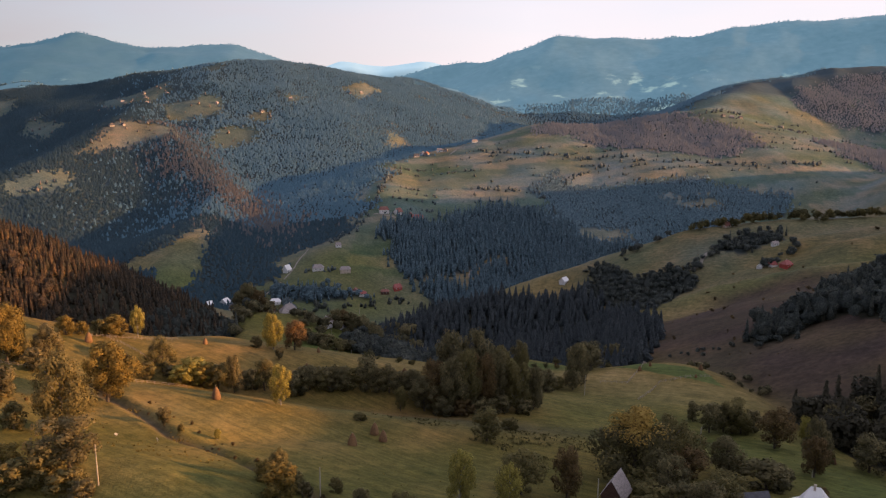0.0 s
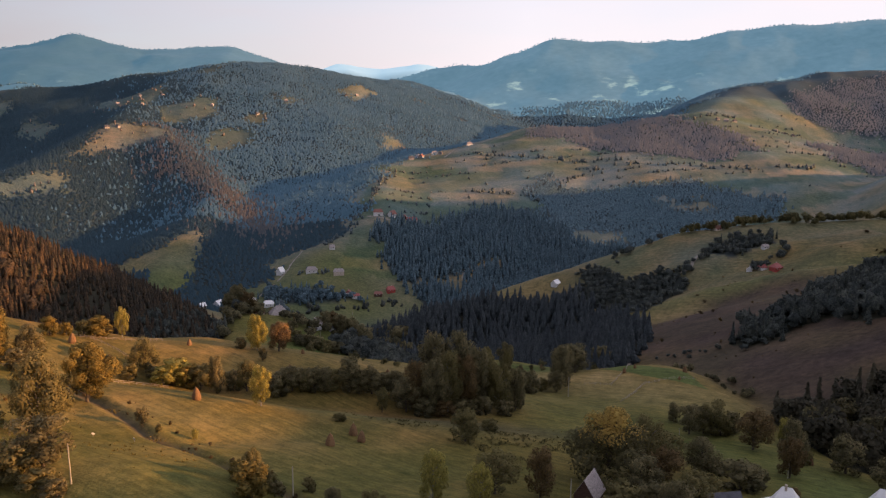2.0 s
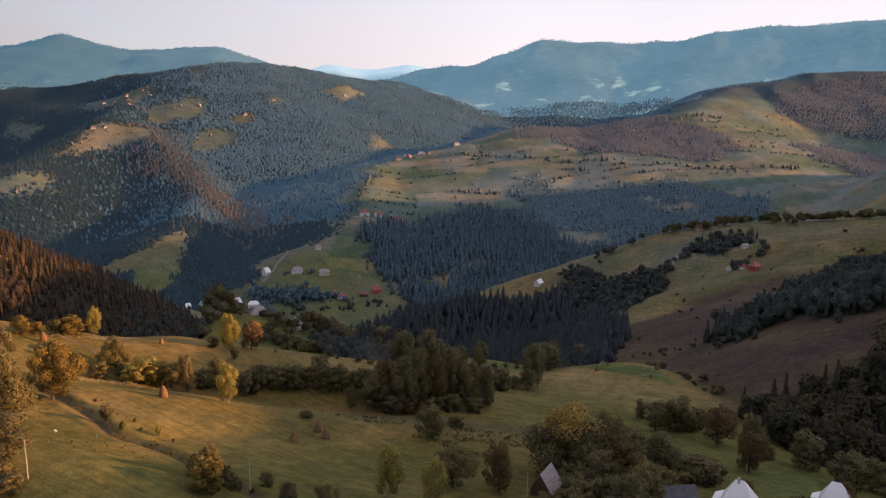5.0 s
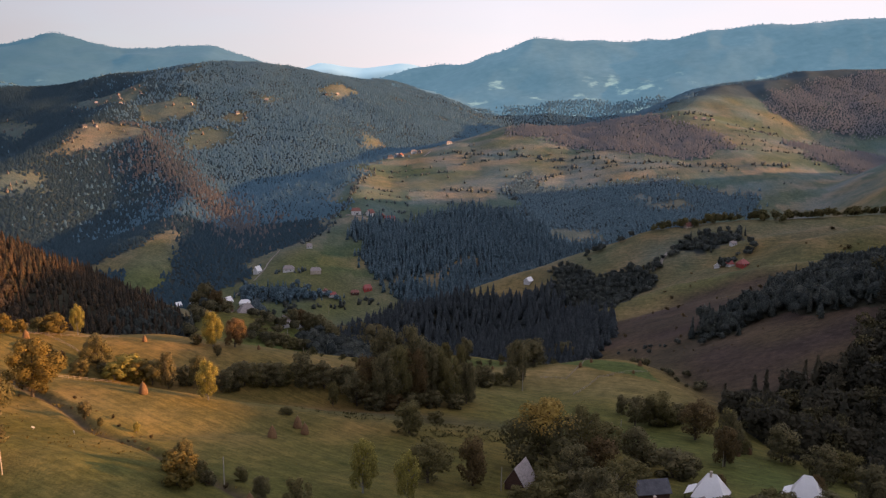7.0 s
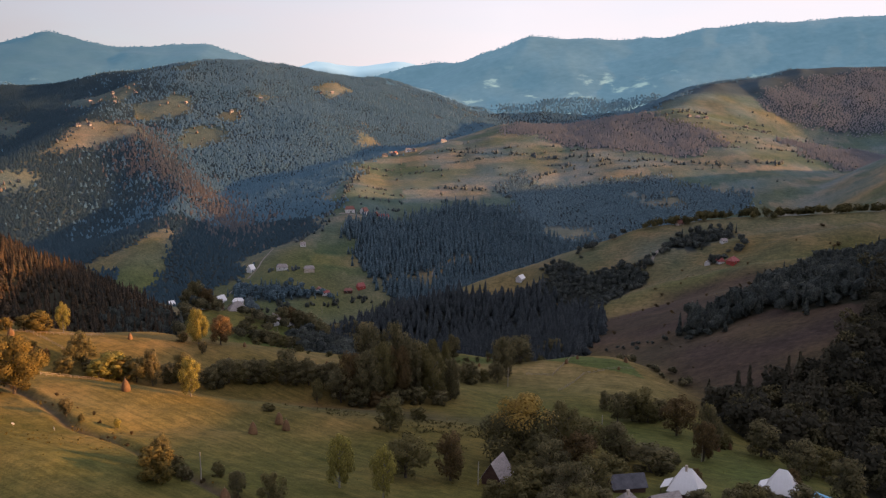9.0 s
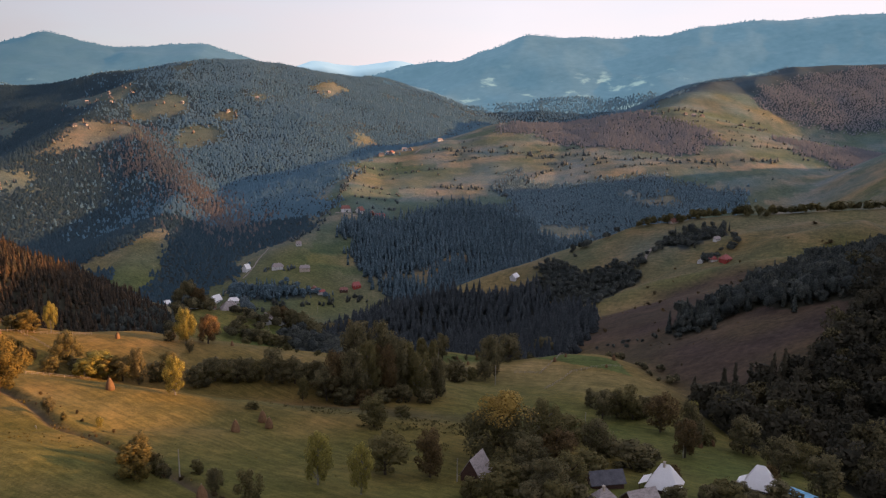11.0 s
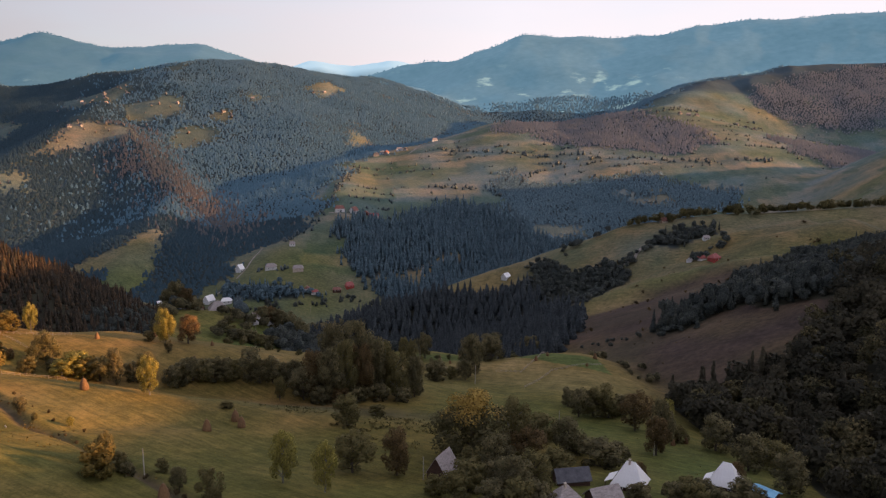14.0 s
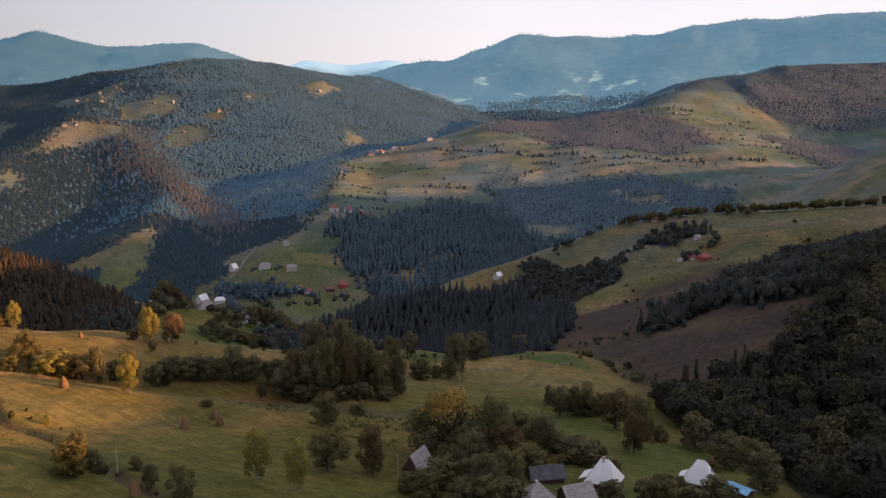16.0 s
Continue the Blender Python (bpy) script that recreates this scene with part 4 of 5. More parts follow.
for name, line in HEDGES.items():
    near = line[0][1] < 1000
    spots = []
    for (ax, ay), (bx, by) in zip(line, line[1:]):
        for k in range(max(2, int(math.hypot(bx - ax, by - ay) / (2.2 if name == "hill_line" else 4.0 if near else 7.5)))):
            s = wood_rng.random()
            spots.append((ax + s * (bx - ax) + wood_rng.gauss(0, 5), ay + s * (by - ay) + wood_rng.gauss(0, 5)))
    spots = np.array(spots)
    tall = 1.3 if name in ("track_side", "bank") else 10 if name == "hill_line" else 15 if name in ("village_green", "lawn_edge") else 22 if name == "stream_trees" else 4.0 if name in ("brow", "face_edge", "face_low", "lane") else 8.5 if near else 7.5
    highs = [tall * wood_rng.uniform(0.5, 1.35) for _ in spots]
    planted("hedge", ROUND_FAR if not near else HEDGE_NEAR if line[0][1] < 440 or name == "hill_line" else ROUND_MID, spots, highs, [h * wood_rng.uniform(0.9, 1.5) for h in highs],
            MAT["brown" if name in ("track_side", "bank") else "olive" if name == "hill_line" else "thicket" if name in ("stream", "knoll", "road_line", "garden", "face_low", "face_edge") else "olive" if name == "lane" else "dark" if near else "scrub"], "uneven hedge of bushes and small trees", "hedge", wood_rng)
spots = np.array([(wood_rng.uniform(-110, 1500), wood_rng.uniform(1420, 2500)) for _ in range(5200)])
spots[:, 1] = 42 * np.round(spots[:, 1] / 42) + 0.12 * spots[:, 0] + 5 * (2 * lattice(np.floor(spots[:, 0]), np.floor(spots[:, 1]), 68) - 1)
spots = spots[ripple(spots[:, 0], spots[:, 1], 65, 66) + 0.5 * ripple(spots[:, 0], spots[:, 1], 26, 67) > 0.12]
spots = spots[(spots[:, 1] < 1900 + 0.4 * spots[:, 0]) & (spots[:, 0] < 0.56 * spots[:, 1])]
highs = [wood_rng.uniform(2.0, 7) for _ in spots]
planted("bushes", ROUND_FAR, spots, highs, [h * wood_rng.uniform(0.8, 1.4) for h in highs], MAT["scrub"], "scattered bushes over the terraced hill", "bushes", wood_rng)
spots = np.array([(wood_rng.uniform(150, 560), wood_rng.uniform(380, 920)) for _ in range(1100)])
spots = spots[ripple(spots[:, 0], spots[:, 1], 34, 69) + 0.6 * ripple(spots[:, 0], spots[:, 1], 13, 70) > 0.1]
highs = [wood_rng.uniform(0.5, 1.3) if wood_rng.random() < 0.85 else wood_rng.uniform(1.5, 4.0) for _ in spots]
planted("bushes", [round_shape(70, wood_rng, 0.21) for _ in range(4)], spots, highs, [h * wood_rng.uniform(1.1, 2.2) for h in highs], MAT["brown"], "scattered brown shrubs on the eastern hill", "bushes", wood_rng)
spots = np.array([(wood_rng.uniform(-1150, -180), wood_rng.uniform(1560, 2560)) for _ in range(900)])
spots = spots[cleared(spots[:, 0], spots[:, 1])]
highs = [wood_rng.uniform(4, 11) for _ in spots]
planted("bushes", ROUND_FAR + SPRUCE_FAR, spots, highs, [h * wood_rng.uniform(0.8, 1.3) for h in highs], MAT["mixed"], "lone trees in the mountain clearings", "bushes", wood_rng)

# tussocks of rough grass
def tussock(rng):
    co, tri = [], []
    for k in range(7):
        a, lean = rng.uniform(0, 6.28), rng.uniform(0.2, 0.7)
        x, y = 0.25 * math.cos(a), 0.25 * math.sin(a)
        f = len(co)
        co += [(x * 0.4 - y * 0.7, y * 0.4 + x * 0.7, 0), (x * 0.4 + y * 0.7, y * 0.4 - x * 0.7, 0), (x * (1 + 2 * lean), y * (1 + 2 * lean), rng.uniform(0.6, 1.0))]
        tri.append((f, f + 1, f + 2))
    return np.array(co), np.array(tri)


TUSSOCKS = [tussock(wood_rng) for _ in range(5)]
for count, mat, ring, tall, words in ((2600, "olive", ((-10, 268), (60, 262), (75, 235), (60, 215), (30, 225), (10, 245), (-30, 270)), 0.7, "rough tussocky grass below the copse"),
                                      (1100, "gold", ((-150, 250), (-95, 240), (-75, 215), (-45, 188), (-70, 180), (-100, 205), (-150, 225)), 0.5, "dry tussocks along the sunken track"),
                                      (7500, "gold", ((-120, 150), (150, 150), (130, 330), (-20, 330), (-150, 320)), 0.35, "sparse tufts over the mown pasture")):
    xs, ys = [p[0] for p in ring], [p[1] for p in ring]
    spots = np.array([(wood_rng.uniform(min(xs), max(xs)), wood_rng.uniform(min(ys), max(ys))) for _ in range(count)])
    spots = spots[inside(spots[:, 0], spots[:, 1], ring) & (ripple(spots[:, 0], spots[:, 1], 14, 81) > -0.25)]
    highs = [tall * wood_rng.uniform(0.5, 1.6) for _ in spots]
    planted("grass_tussocks", TUSSOCKS, spots, highs, [h * wood_rng.uniform(1.2, 2.4) for h in highs], MAT[mat], words, "grass", wood_rng)

# the broadleaf wood in the eastern gully
ROUND_NEAR = [round_shape(620, wood_rng, 0.078) for _ in range(5)]
gx, gy = np.meshgrid(np.arange(130, 420, 8.6), np.arange(90, 520, 8.6))
gx = gx + 3.8 * (2 * lattice(np.floor(gx), np.floor(gy), 51) - 1)
gy = gy + 3.8 * (2 * lattice(np.floor(gx), np.floor(gy), 52) - 1)
keep = east_edge(gx, gy) & (gx - 45 < 0.58 * gy + 16)
spots = np.stack([gx[keep], gy[keep]], 1)
close = spots[:, 1] < 330
for k, mat in enumerate(("deep", "deep", "dark", "deep")):
    for shapes, some in ((ROUND_NEAR, spots[close][k::4]), (HEDGE_NEAR, spots[~close][k::4])):
        highs = [wood_rng.uniform(9, 18) for _ in some]
        planted("broadleaf_wood", shapes, some, highs, [h * wood_rng.uniform(0.9, 1.35) for h in highs], MAT[mat], "dense broadleaf wood in the shaded eastern gully", "forest", wood_rng)
spots = np.array([(wood_rng.uniform(142, 205), wood_rng.uniform(275, 345)) for _ in range(30)])
highs = [wood_rng.uniform(13, 22) for _ in spots]
planted("spruce_wood", [branchy_spruce(wood_rng) for _ in range(4)], spots, highs, highs, MAT["deep"], "dark spruces among the gully wood", "forest", wood_rng)


# ---- things: helpers ----
def part(name, bm, material, parent, label=""):
    me = bpy.data.meshes.new(name)
    bm.to_mesh(me)
    bm.free()
    me.materials.append(material)
    ob = new(name, me)
    ob.parent = parent
    return tagged(ob, label)


def thing(name, m, label, category, group=""):
    ob = new(name)
    ob.empty_display_size = 0.5
    ob.matrix_basis = m
    return tagged(ob, label, category, group)


def tube(bm, a, b, ra, rb, sides=7):
    """A tapered round bar from a to b."""
    a, b = Vector(a), Vector(b)
    q = (b - a).to_track_quat("Z", "Y")
    rings = [[bm.verts.new(p + q @ Vector((r * math.cos(2 * math.pi * k / sides), r * math.sin(2 * math.pi * k / sides), 0))) for k in range(sides)] for p, r in ((a, ra), (b, rb))]
    for k in range(sides):
        bm.faces.new((rings[0][k], rings[0][(k + 1) % sides], rings[1][(k + 1) % sides], rings[1][k]))
    bm.faces.new(rings[0][::-1])
    bm.faces.new(rings[1])


def box(bm, lo, hi, bevel=0.0):
    made = bmesh.ops.create_cube(bm, size=1.0)["verts"]
    for v in made:
        v.co = Vector([l + (c + 0.5) * (h - l) for c, l, h in zip(v.co, lo, hi)])
    if bevel:
        bmesh.ops.bevel(bm, geom=list({e for v in made for e in v.link_edges}), offset=bevel, segments=1, affect="EDGES")


# ---- single trees ----
def tree_meshes(seed, leaves, size, foot, spread):
    """Trunk with limbs, and a crown of leaves in uneven lobes; one metre tall, half a metre in radius."""
    rng = random.Random(seed)
    bm = bmesh.new()
    bend = Vector((rng.gauss(0, 0.02), rng.gauss(0, 0.02), 0))
    fork = foot + 0.18
    tube(bm, (0, 0, -0.05), (bend.x, bend.y, fork), 0.030, 0.022)
    tube(bm, (bend.x, bend.y, fork), (bend.x * 2, bend.y * 2, 0.86), 0.022, 0.006)
    lobes = [(Vector((bend.x * 2, bend.y * 2, 0.83)), 0.12), (Vector((0, 0, 0.62)), 0.17), (Vector((0, 0, 0.42)), 0.15)]
    count = 17
    for k in range(count):
        a = 2.4 * k + rng.uniform(-0.4, 0.4)
        h = foot + (0.95 - foot) * (k + 0.6) / count
        fat = math.sin(math.pi * min(1, max(0.12, (h - foot + 0.12) / (1.12 - foot)))) ** 0.7
        reach = spread * fat * rng.uniform(0.55, 1.0)
        tip = Vector((reach * math.cos(a), reach * math.sin(a), min(0.9, h + rng.uniform(-0.02, 0.06))))
        start = Vector((bend.x * 1.5, bend.y * 1.5, max(foot * 0.8, h - 0.22)))
        tube(bm, start, tip, 0.012, 0.003, 5)
        lobes.append((tip, rng.uniform(0.080, 0.150) * (0.75 + 0.5 * fat)))
    trunk = bpy.data.meshes.new("trunk")
    bm.to_mesh(trunk)
    bm.free()
    co, tri, tone, ways = [], [], [], []
    weights = [r * r for _, r in lobes]
    for _ in range(leaves):
        (c, r), = rng.choices(lobes, weights)
        out = Vector((rng.gauss(0, 1), rng.gauss(0, 1), rng.gauss(0, 1) + 0.15)).normalized()
        p = c + out * r * rng.uniform(0.55, 1.12)
        p.z = max(p.z, foot * 0.55)
        facing = (out + Vector((rng.gauss(0, 0.38), rng.gauss(0, 0.38), rng.gauss(0, 0.38) + 0.2))).normalized()
        a = facing.orthogonal().normalized()
        a.rotate(Matrix.Rotation(rng.uniform(0, 6.28), 3, facing))
        b = facing.cross(a)
        s = size * rng.uniform(0.55, 1.35)
        f = len(co)
        co += [tuple(p - a * s * 0.6), tuple(p + b * s * 0.42 + facing * s * 0.12), tuple(p + a * s * 0.6), tuple(p - b * s * 0.42 + facing * s * 0.12)]
        tri += [(f, f + 1, f + 2), (f, f + 2, f + 3)]
        # tone rises with height: crown tops painted lighter than their undersides
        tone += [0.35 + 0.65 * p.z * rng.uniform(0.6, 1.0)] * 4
        whole = Vector((p.x * 1.6, p.y * 1.6, p.z - 0.5))
        ways += [tuple(out * 0.8 + whole + facing * 0.35)] * 4
    return trunk, (np.array(co), np.array(tri), tone, np.array(ways))


FORMS = {
    "bush": [tree_meshes(100 + k, 2300, 0.060, 0.03, 0.38) for k in range(3)],
    "small": [tree_meshes(200 + k, 4200, 0.038, 0.13, 0.37) for k in range(4)],
    "large": [tree_meshes(300 + k, 9000, 0.029, 0.11, 0.38) for k in range(4)],
}
WORDS = {"dark": "dark green broadleaf", "olive": "olive green broadleaf", "gold": "golden-green autumn", "yellow": "yellow autumn", "orange": "orange autumn", "brown": "brownish half-bare", "sun_topped": "broad green painted-sunlit-top"}
CROWNS = {}
tree_rng = random.Random(9)


def plant(colour, x, y, high, wide, where):
    form = "bush" if high < 9.2 and wide / high > 0.42 else "small" if high < 15 else "large"
    k = tree_rng.randrange(len(FORMS[form]))
    trunk, crown = FORMS[form][k]
    key = (form, k, colour)
    if key not in CROWNS:
        bark = trunk.copy()
        bark.materials.append(MAT["birch" if colour == "yellow" or (form, colour) == ("large", "olive") else "bark"])
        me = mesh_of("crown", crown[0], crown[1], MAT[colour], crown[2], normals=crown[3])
        if colour == "sun_topped":
            # sunlight on the top of the crown, painted as brighter golden leaves
            me.materials.append(MAT["sun_top"])
            for p in me.polygons:
                if me.vertices[p.vertices[0]].co.z > 0.76 + 0.07 * math.sin(p.index * 1.7):
                    p.material_index = 1
        CROWNS[key] = bark, me
    m = Matrix.LocRotScale((x, y, ground_at(x, y) - 0.1), Euler((tree_rng.gauss(0, 0.02), tree_rng.gauss(0, 0.02), tree_rng.uniform(0, 6.28))), (wide * 2.45, wide * 2.45, high * 1.05))
    kind = "bush" if form == "bush" else "tree"
    ob = thing(kind, m, WORDS[colour] + " " + kind + " " + where, kind, kind + "s " + where)
    for name, me in zip(("trunk", "crown"), CROWNS[key]):
        new(name, me).parent = ob


GROVES = {}
GROVES["on the sunny western pasture"] = (
    ("dark", -83, 170, 12.3, 7.1),
    ("olive", -99, 201, 19.8, 7.4),
    ("gold", -101, 234, 17.7, 7.9),
    ("dark", -139, 276, 12.3, 5.6),
    ("gold", -147, 264, 19.1, 7.0),
    ("dark", -128, 226, 8.6, 4.7),
    ("olive", -105, 293, 12.3, 5.4),
)
GROVES["along the pasture hedge"] = (
    ("yellow", -92, 289, 8.7, 6.6),
    ("olive", -83, 288, 9.3, 4.8),
    ("dark", -77, 288, 13.7, 3.5),
    ("olive", -67, 293, 11.5, 4.6),
    ("yellow", -53, 254, 13.3, 3.6),
)
GROVES["on the brow of the pasture"] = (
    ("yellow", -72, 334, 15.0, 4.0),
    ("orange", -64, 339, 12.5, 5.2),
    ("gold", -150, 314, 7.4, 3.5),
    ("gold", -146, 319, 5.2, 2.8),
    ("gold", -136, 327, 8.2, 5.8),
    ("yellow", -128, 331, 12.7, 2.8),
    ("olive", -141, 324, 6.2, 3.3),
)
GROVES["in the middle hedge"] = (
    ("dark", -51, 298, 9.4, 5.1),
    ("dark", -43, 300, 9.1, 4.7),
    ("olive", -37, 303, 8.0, 4.7),
    ("dark", -30, 304, 13.1, 6.3),
    ("dark", -21, 305, 10.4, 5.0),
    ("dark", -12, 305, 10.4, 4.5),
    ("olive", -16, 291, 9.5, 2.4),
)
GROVES["in the dark copse"] = (
    ("dark", -7, 293, 12.5, 5.6),
    ("brown", -2, 296, 18.5, 6.0),
    ("dark", 4, 294, 21.0, 6.2),
    ("dark", 3, 309, 26.0, 6.8),
    ("olive", 9, 297, 23.5, 5.6),
    ("dark", 13, 311, 28.0, 6.6),
    ("brown", 16, 299, 22.0, 5.4),
    ("dark", 20, 302, 24.5, 5.8),
    ("olive", 24, 310, 22.0, 6.0),
    ("olive", 29, 305, 19.5, 5.8),
    ("dark", 36, 309, 17.0, 4.4),
    ("olive", 35, 339, 18.8, 2.8),
    ("dark", 45, 351, 9.8, 3.9),
    ("dark", 0, 290, 7.0, 4.6),
    ("brown", 7, 291, 6.0, 4.2),
    ("dark", 14, 294, 6.5, 4.4),
    ("dark", 22, 298, 7.0, 4.4),
    ("dark", 31, 301, 6.0, 4.0),
)
GROVES["on the pasture slope"] = (
    ("olive", 14, 247, 10.3, 5.6),
    ("dark", 63, 370, 20.3, 6.1),
    ("dark", 60, 361, 10.1, 4.0),
    ("sun_topped", 54, 215, 20.5, 11.0),
    ("olive", 68, 230, 16.5, 6.0),
    ("dark", 101, 293, 11.5, 4.8),
    ("olive", 110, 294, 12.4, 6.5),
    ("dark", 118, 296, 8.2, 4.0),
    ("brown", 119, 276, 14.5, 6.3),
    ("dark", 120, 246, 17.8, 4.1),
)
GROVES["beside the sunken track"] = (
    ("olive", -38, 176, 8.7, 2.4),
    ("gold", -36, 167, 7.9, 4.2),
    ("dark", -18, 168, 5.9, 2.0),
    ("olive", -8, 159, 8.8, 3.2),
    ("olive", -25, 178, 3.9, 1.7),
)
GROVES["above the homestead"] = (
    ("yellow", 4, 180, 13.3, 3.6),
    ("yellow", 15, 176, 13.1, 3.0),
    ("olive", 20, 196, 10.9, 5.8),
    ("brown", 32, 197, 13.1, 4.5),
    ("olive", 68, 185, 11.3, 5.6),
    ("dark", 62, 178, 12.1, 4.6),
    ("dark", 59, 199, 12.0, 4.9),
    ("brown", 71, 225, 9.3, 6.6),
    ("dark", 85, 231, 12.2, 5.6),
    ("olive", 80, 251, 8.8, 6.0),
)
GROVES["around the homestead"] = (
    ("dark", 93, 219, 8.0, 6.5),
    ("olive", 47, 175, 8.5, 4.0),
    ("dark", 55, 170, 7.3, 3.6),
    ("olive", 62, 169, 8.8, 4.3),
    ("brown", 116, 239, 12.8, 4.4),
    ("yellow", 136, 290, 9.9, 2.6),
    ("dark", 104, 184, 6.2, 3.0),
    ("dark", 116, 185, 4.6, 3.4),
    ("olive", 109, 182, 6.6, 3.7),
    ("dark", 142, 255, 12.0, 6.8),
    ("brown", 100, 200, 6.8, 2.0),
    ("brown", 129, 205, 7.5, 2.7),
)
GROVES["beyond the copse"] = (
    ("olive", 30, 402, 13.0, 3.6),
    ("dark", 41, 413, 13.7, 4.6),
    ("dark", 46, 350, 8.8, 5.3),
    ("dark", -29, 783, 23.5, 14.4),
)
GROVES["in the sunny western thicket"] = (
    ("olive", -92, 163, 6.8, 4.2),
    ("olive", -86, 165, 8.0, 4.2),
    ("olive", -79, 161, 5.7, 4.1),
    ("dark", -75, 159, 4.3, 2.7),
    ("gold", -98, 172, 5.4, 3.7),
    ("olive", -110, 198, 6.8, 3.3),
    ("dark", -134, 257, 7.1, 4.2),
    ("olive", -144, 268, 8.0, 4.8),
    ("gold", -153, 279, 11.8, 5.0),
)
GROVES["by the pasture fence"] = (
    ("gold", -125, 297, 4.0, 2.1),
    ("olive", -121, 293, 3.9, 2.1),
    ("brown", -118, 292, 3.9, 1.8),
    ("olive", -130, 300, 4.0, 2.4),
    ("dark", -79, 219, 5.1, 1.9),
    ("olive", -73, 215, 2.3, 1.0),
    ("yellow", -63, 215, 3.3, 1.0),
)
GROVES["below the sunken track"] = (
    ("gold", -41, 178, 4.9, 2.8),
    ("olive", -34, 175, 4.8, 2.5),
    ("dark", -31, 172, 3.7, 1.8),
)
GROVES["in the long hedge"] = (
    ("olive", -107, 283, 6.4, 3.3),
    ("dark", -101, 290, 4.4, 2.9),
    ("yellow", -96, 285, 6.4, 4.4),
    ("gold", -87, 288, 8.2, 4.4),
    ("dark", -72, 292, 7.7, 3.5),
    ("dark", -57, 292, 7.7, 3.9),
    ("dark", -54, 295, 8.7, 4.4),
    ("olive", -47, 299, 7.9, 4.4),
    ("dark", -39, 301, 9.5, 4.9),
    ("dark", -26, 304, 9.7, 4.9),
    ("dark", -16, 304, 9.2, 4.9),
    ("dark", -9, 299, 10.7, 4.4),
)
GROVES["at the edge of the copse"] = (
    ("dark", 37, 312, 11.9, 3.5),
    ("dark", 76, 408, 13.8, 9.1),
    ("dark", 113, 522, 15.6, 8.9),
    ("olive", 53, 361, 6.0, 3.2),
    ("dark", -67, 321, 5.3, 1.7),
    ("dark", -79, 333, 4.7, 2.7),
)
GROVES["among rough grass"] = (
    ("olive", -27, 253, 2.5, 2.3),
    ("olive", 23, 266, 4.1, 3.0),
    ("dark", 107, 295, 10.2, 4.7),
    ("olive", 113, 293, 8.1, 4.2),
    ("dark", 99, 307, 7.8, 2.9),
    ("olive", 131, 263, 6.2, 3.3),
)
GROVES["between the barns"] = (
    ("olive", 51, 186, 7.9, 4.9),
    ("dark", 60, 189, 8.0, 4.7),
    ("olive", 54, 201, 7.6, 4.9),
    ("dark", 89, 234, 5.8, 4.4),
    ("olive", 77, 206, 7.4, 5.1),
    ("dark", 100, 227, 5.7, 4.1),
    ("olive", 42, 180, 5.2, 2.7),
    ("dark", 58, 175, 6.8, 4.4),
    ("dark", 67, 172, 7.4, 4.4),
    ("dark", 95, 184, 5.5, 3.5),
)
GROVES["below the farmhouses"] = (
    ("olive", 111, 194, 5.0, 3.3),
    ("dark", 114, 190, 5.7, 3.3),
    ("brown", 131, 263, 3.3, 1.5),
    ("olive", 136, 268, 2.6, 1.3),
    ("dark", 124, 186, 7.2, 5.0),
    ("dark", 143, 229, 11.5, 5.9),
    ("olive", 155, 237, 9.9, 6.2),
    ("dark", 144, 203, 12.1, 6.3),
)
GROVES["among the village yards"] = (
    ("dark", -149, 585, 19.0, 7.5),
    ("dark", -145, 592, 22.0, 8.0),
    ("brown", -137, 588, 16.0, 6.0),
    ("dark", -147, 570, 12.0, 6.0),
    ("dark", -127, 640, 15.0, 8.5),
    ("dark", -135, 600, 11.0, 5.5),
    ("dark", -100, 545, 7.0, 4.5),
    ("olive", -92, 535, 8.0, 5.0),
    ("dark", -85, 528, 8.5, 5.0),
    ("dark", -78, 530, 9.0, 5.5),
    ("olive", -71, 525, 8.0, 5.0),
    ("dark", -100, 560, 6.0, 4.0),
    ("dark", -67, 530, 7.0, 4.5),
    ("dark", -80, 585, 13.0, 6.5),
    ("brown", -75, 590, 15.0, 7.0),
    ("dark", -68, 588, 16.0, 7.0),
    ("dark", -61, 585, 17.0, 7.0),
    ("dark", -54, 580, 16.0, 7.0),
    ("dark", -48, 570, 15.0, 6.5),
    ("olive", -43, 560, 8.0, 3.0),
)
for where, rows in GROVES.items():
    for row in rows:
        plant(*row, where)

# ---- haystacks ----
def haystack_mesh(seed):
    """A tall bell of hay, slumped and combed, one metre high."""
    rng = random.Random(seed)
    bm = bmesh.new()
    rings, sides = [], 22
    for k in range(15):
        u = k / 14
        r = 0.335 * (1 - u ** 2.1) ** 0.8 * (0.90 + 0.10 * min(1, u * 6)) + 0.014
        rings.append([bm.verts.new((r * w * math.cos(a), r * w * math.sin(a), u - 0.03)) for s in range(sides)
                      for a, w in ((2 * math.pi * s / sides, 1 + rng.uniform(-0.07, 0.07)),)])
    for low, high in zip(rings, rings[1:]):
        for s in range(sides):
            bm.faces.new((low[s], low[(s + 1) % sides], high[(s + 1) % sides], high[s]))
    bm.faces.new(rings[-1])
    me = bpy.data.meshes.new("hay")
    bm.to_mesh(me)
    bm.free()
    me.materials.append(MAT["hay"])
    me.shade_smooth()
    return me


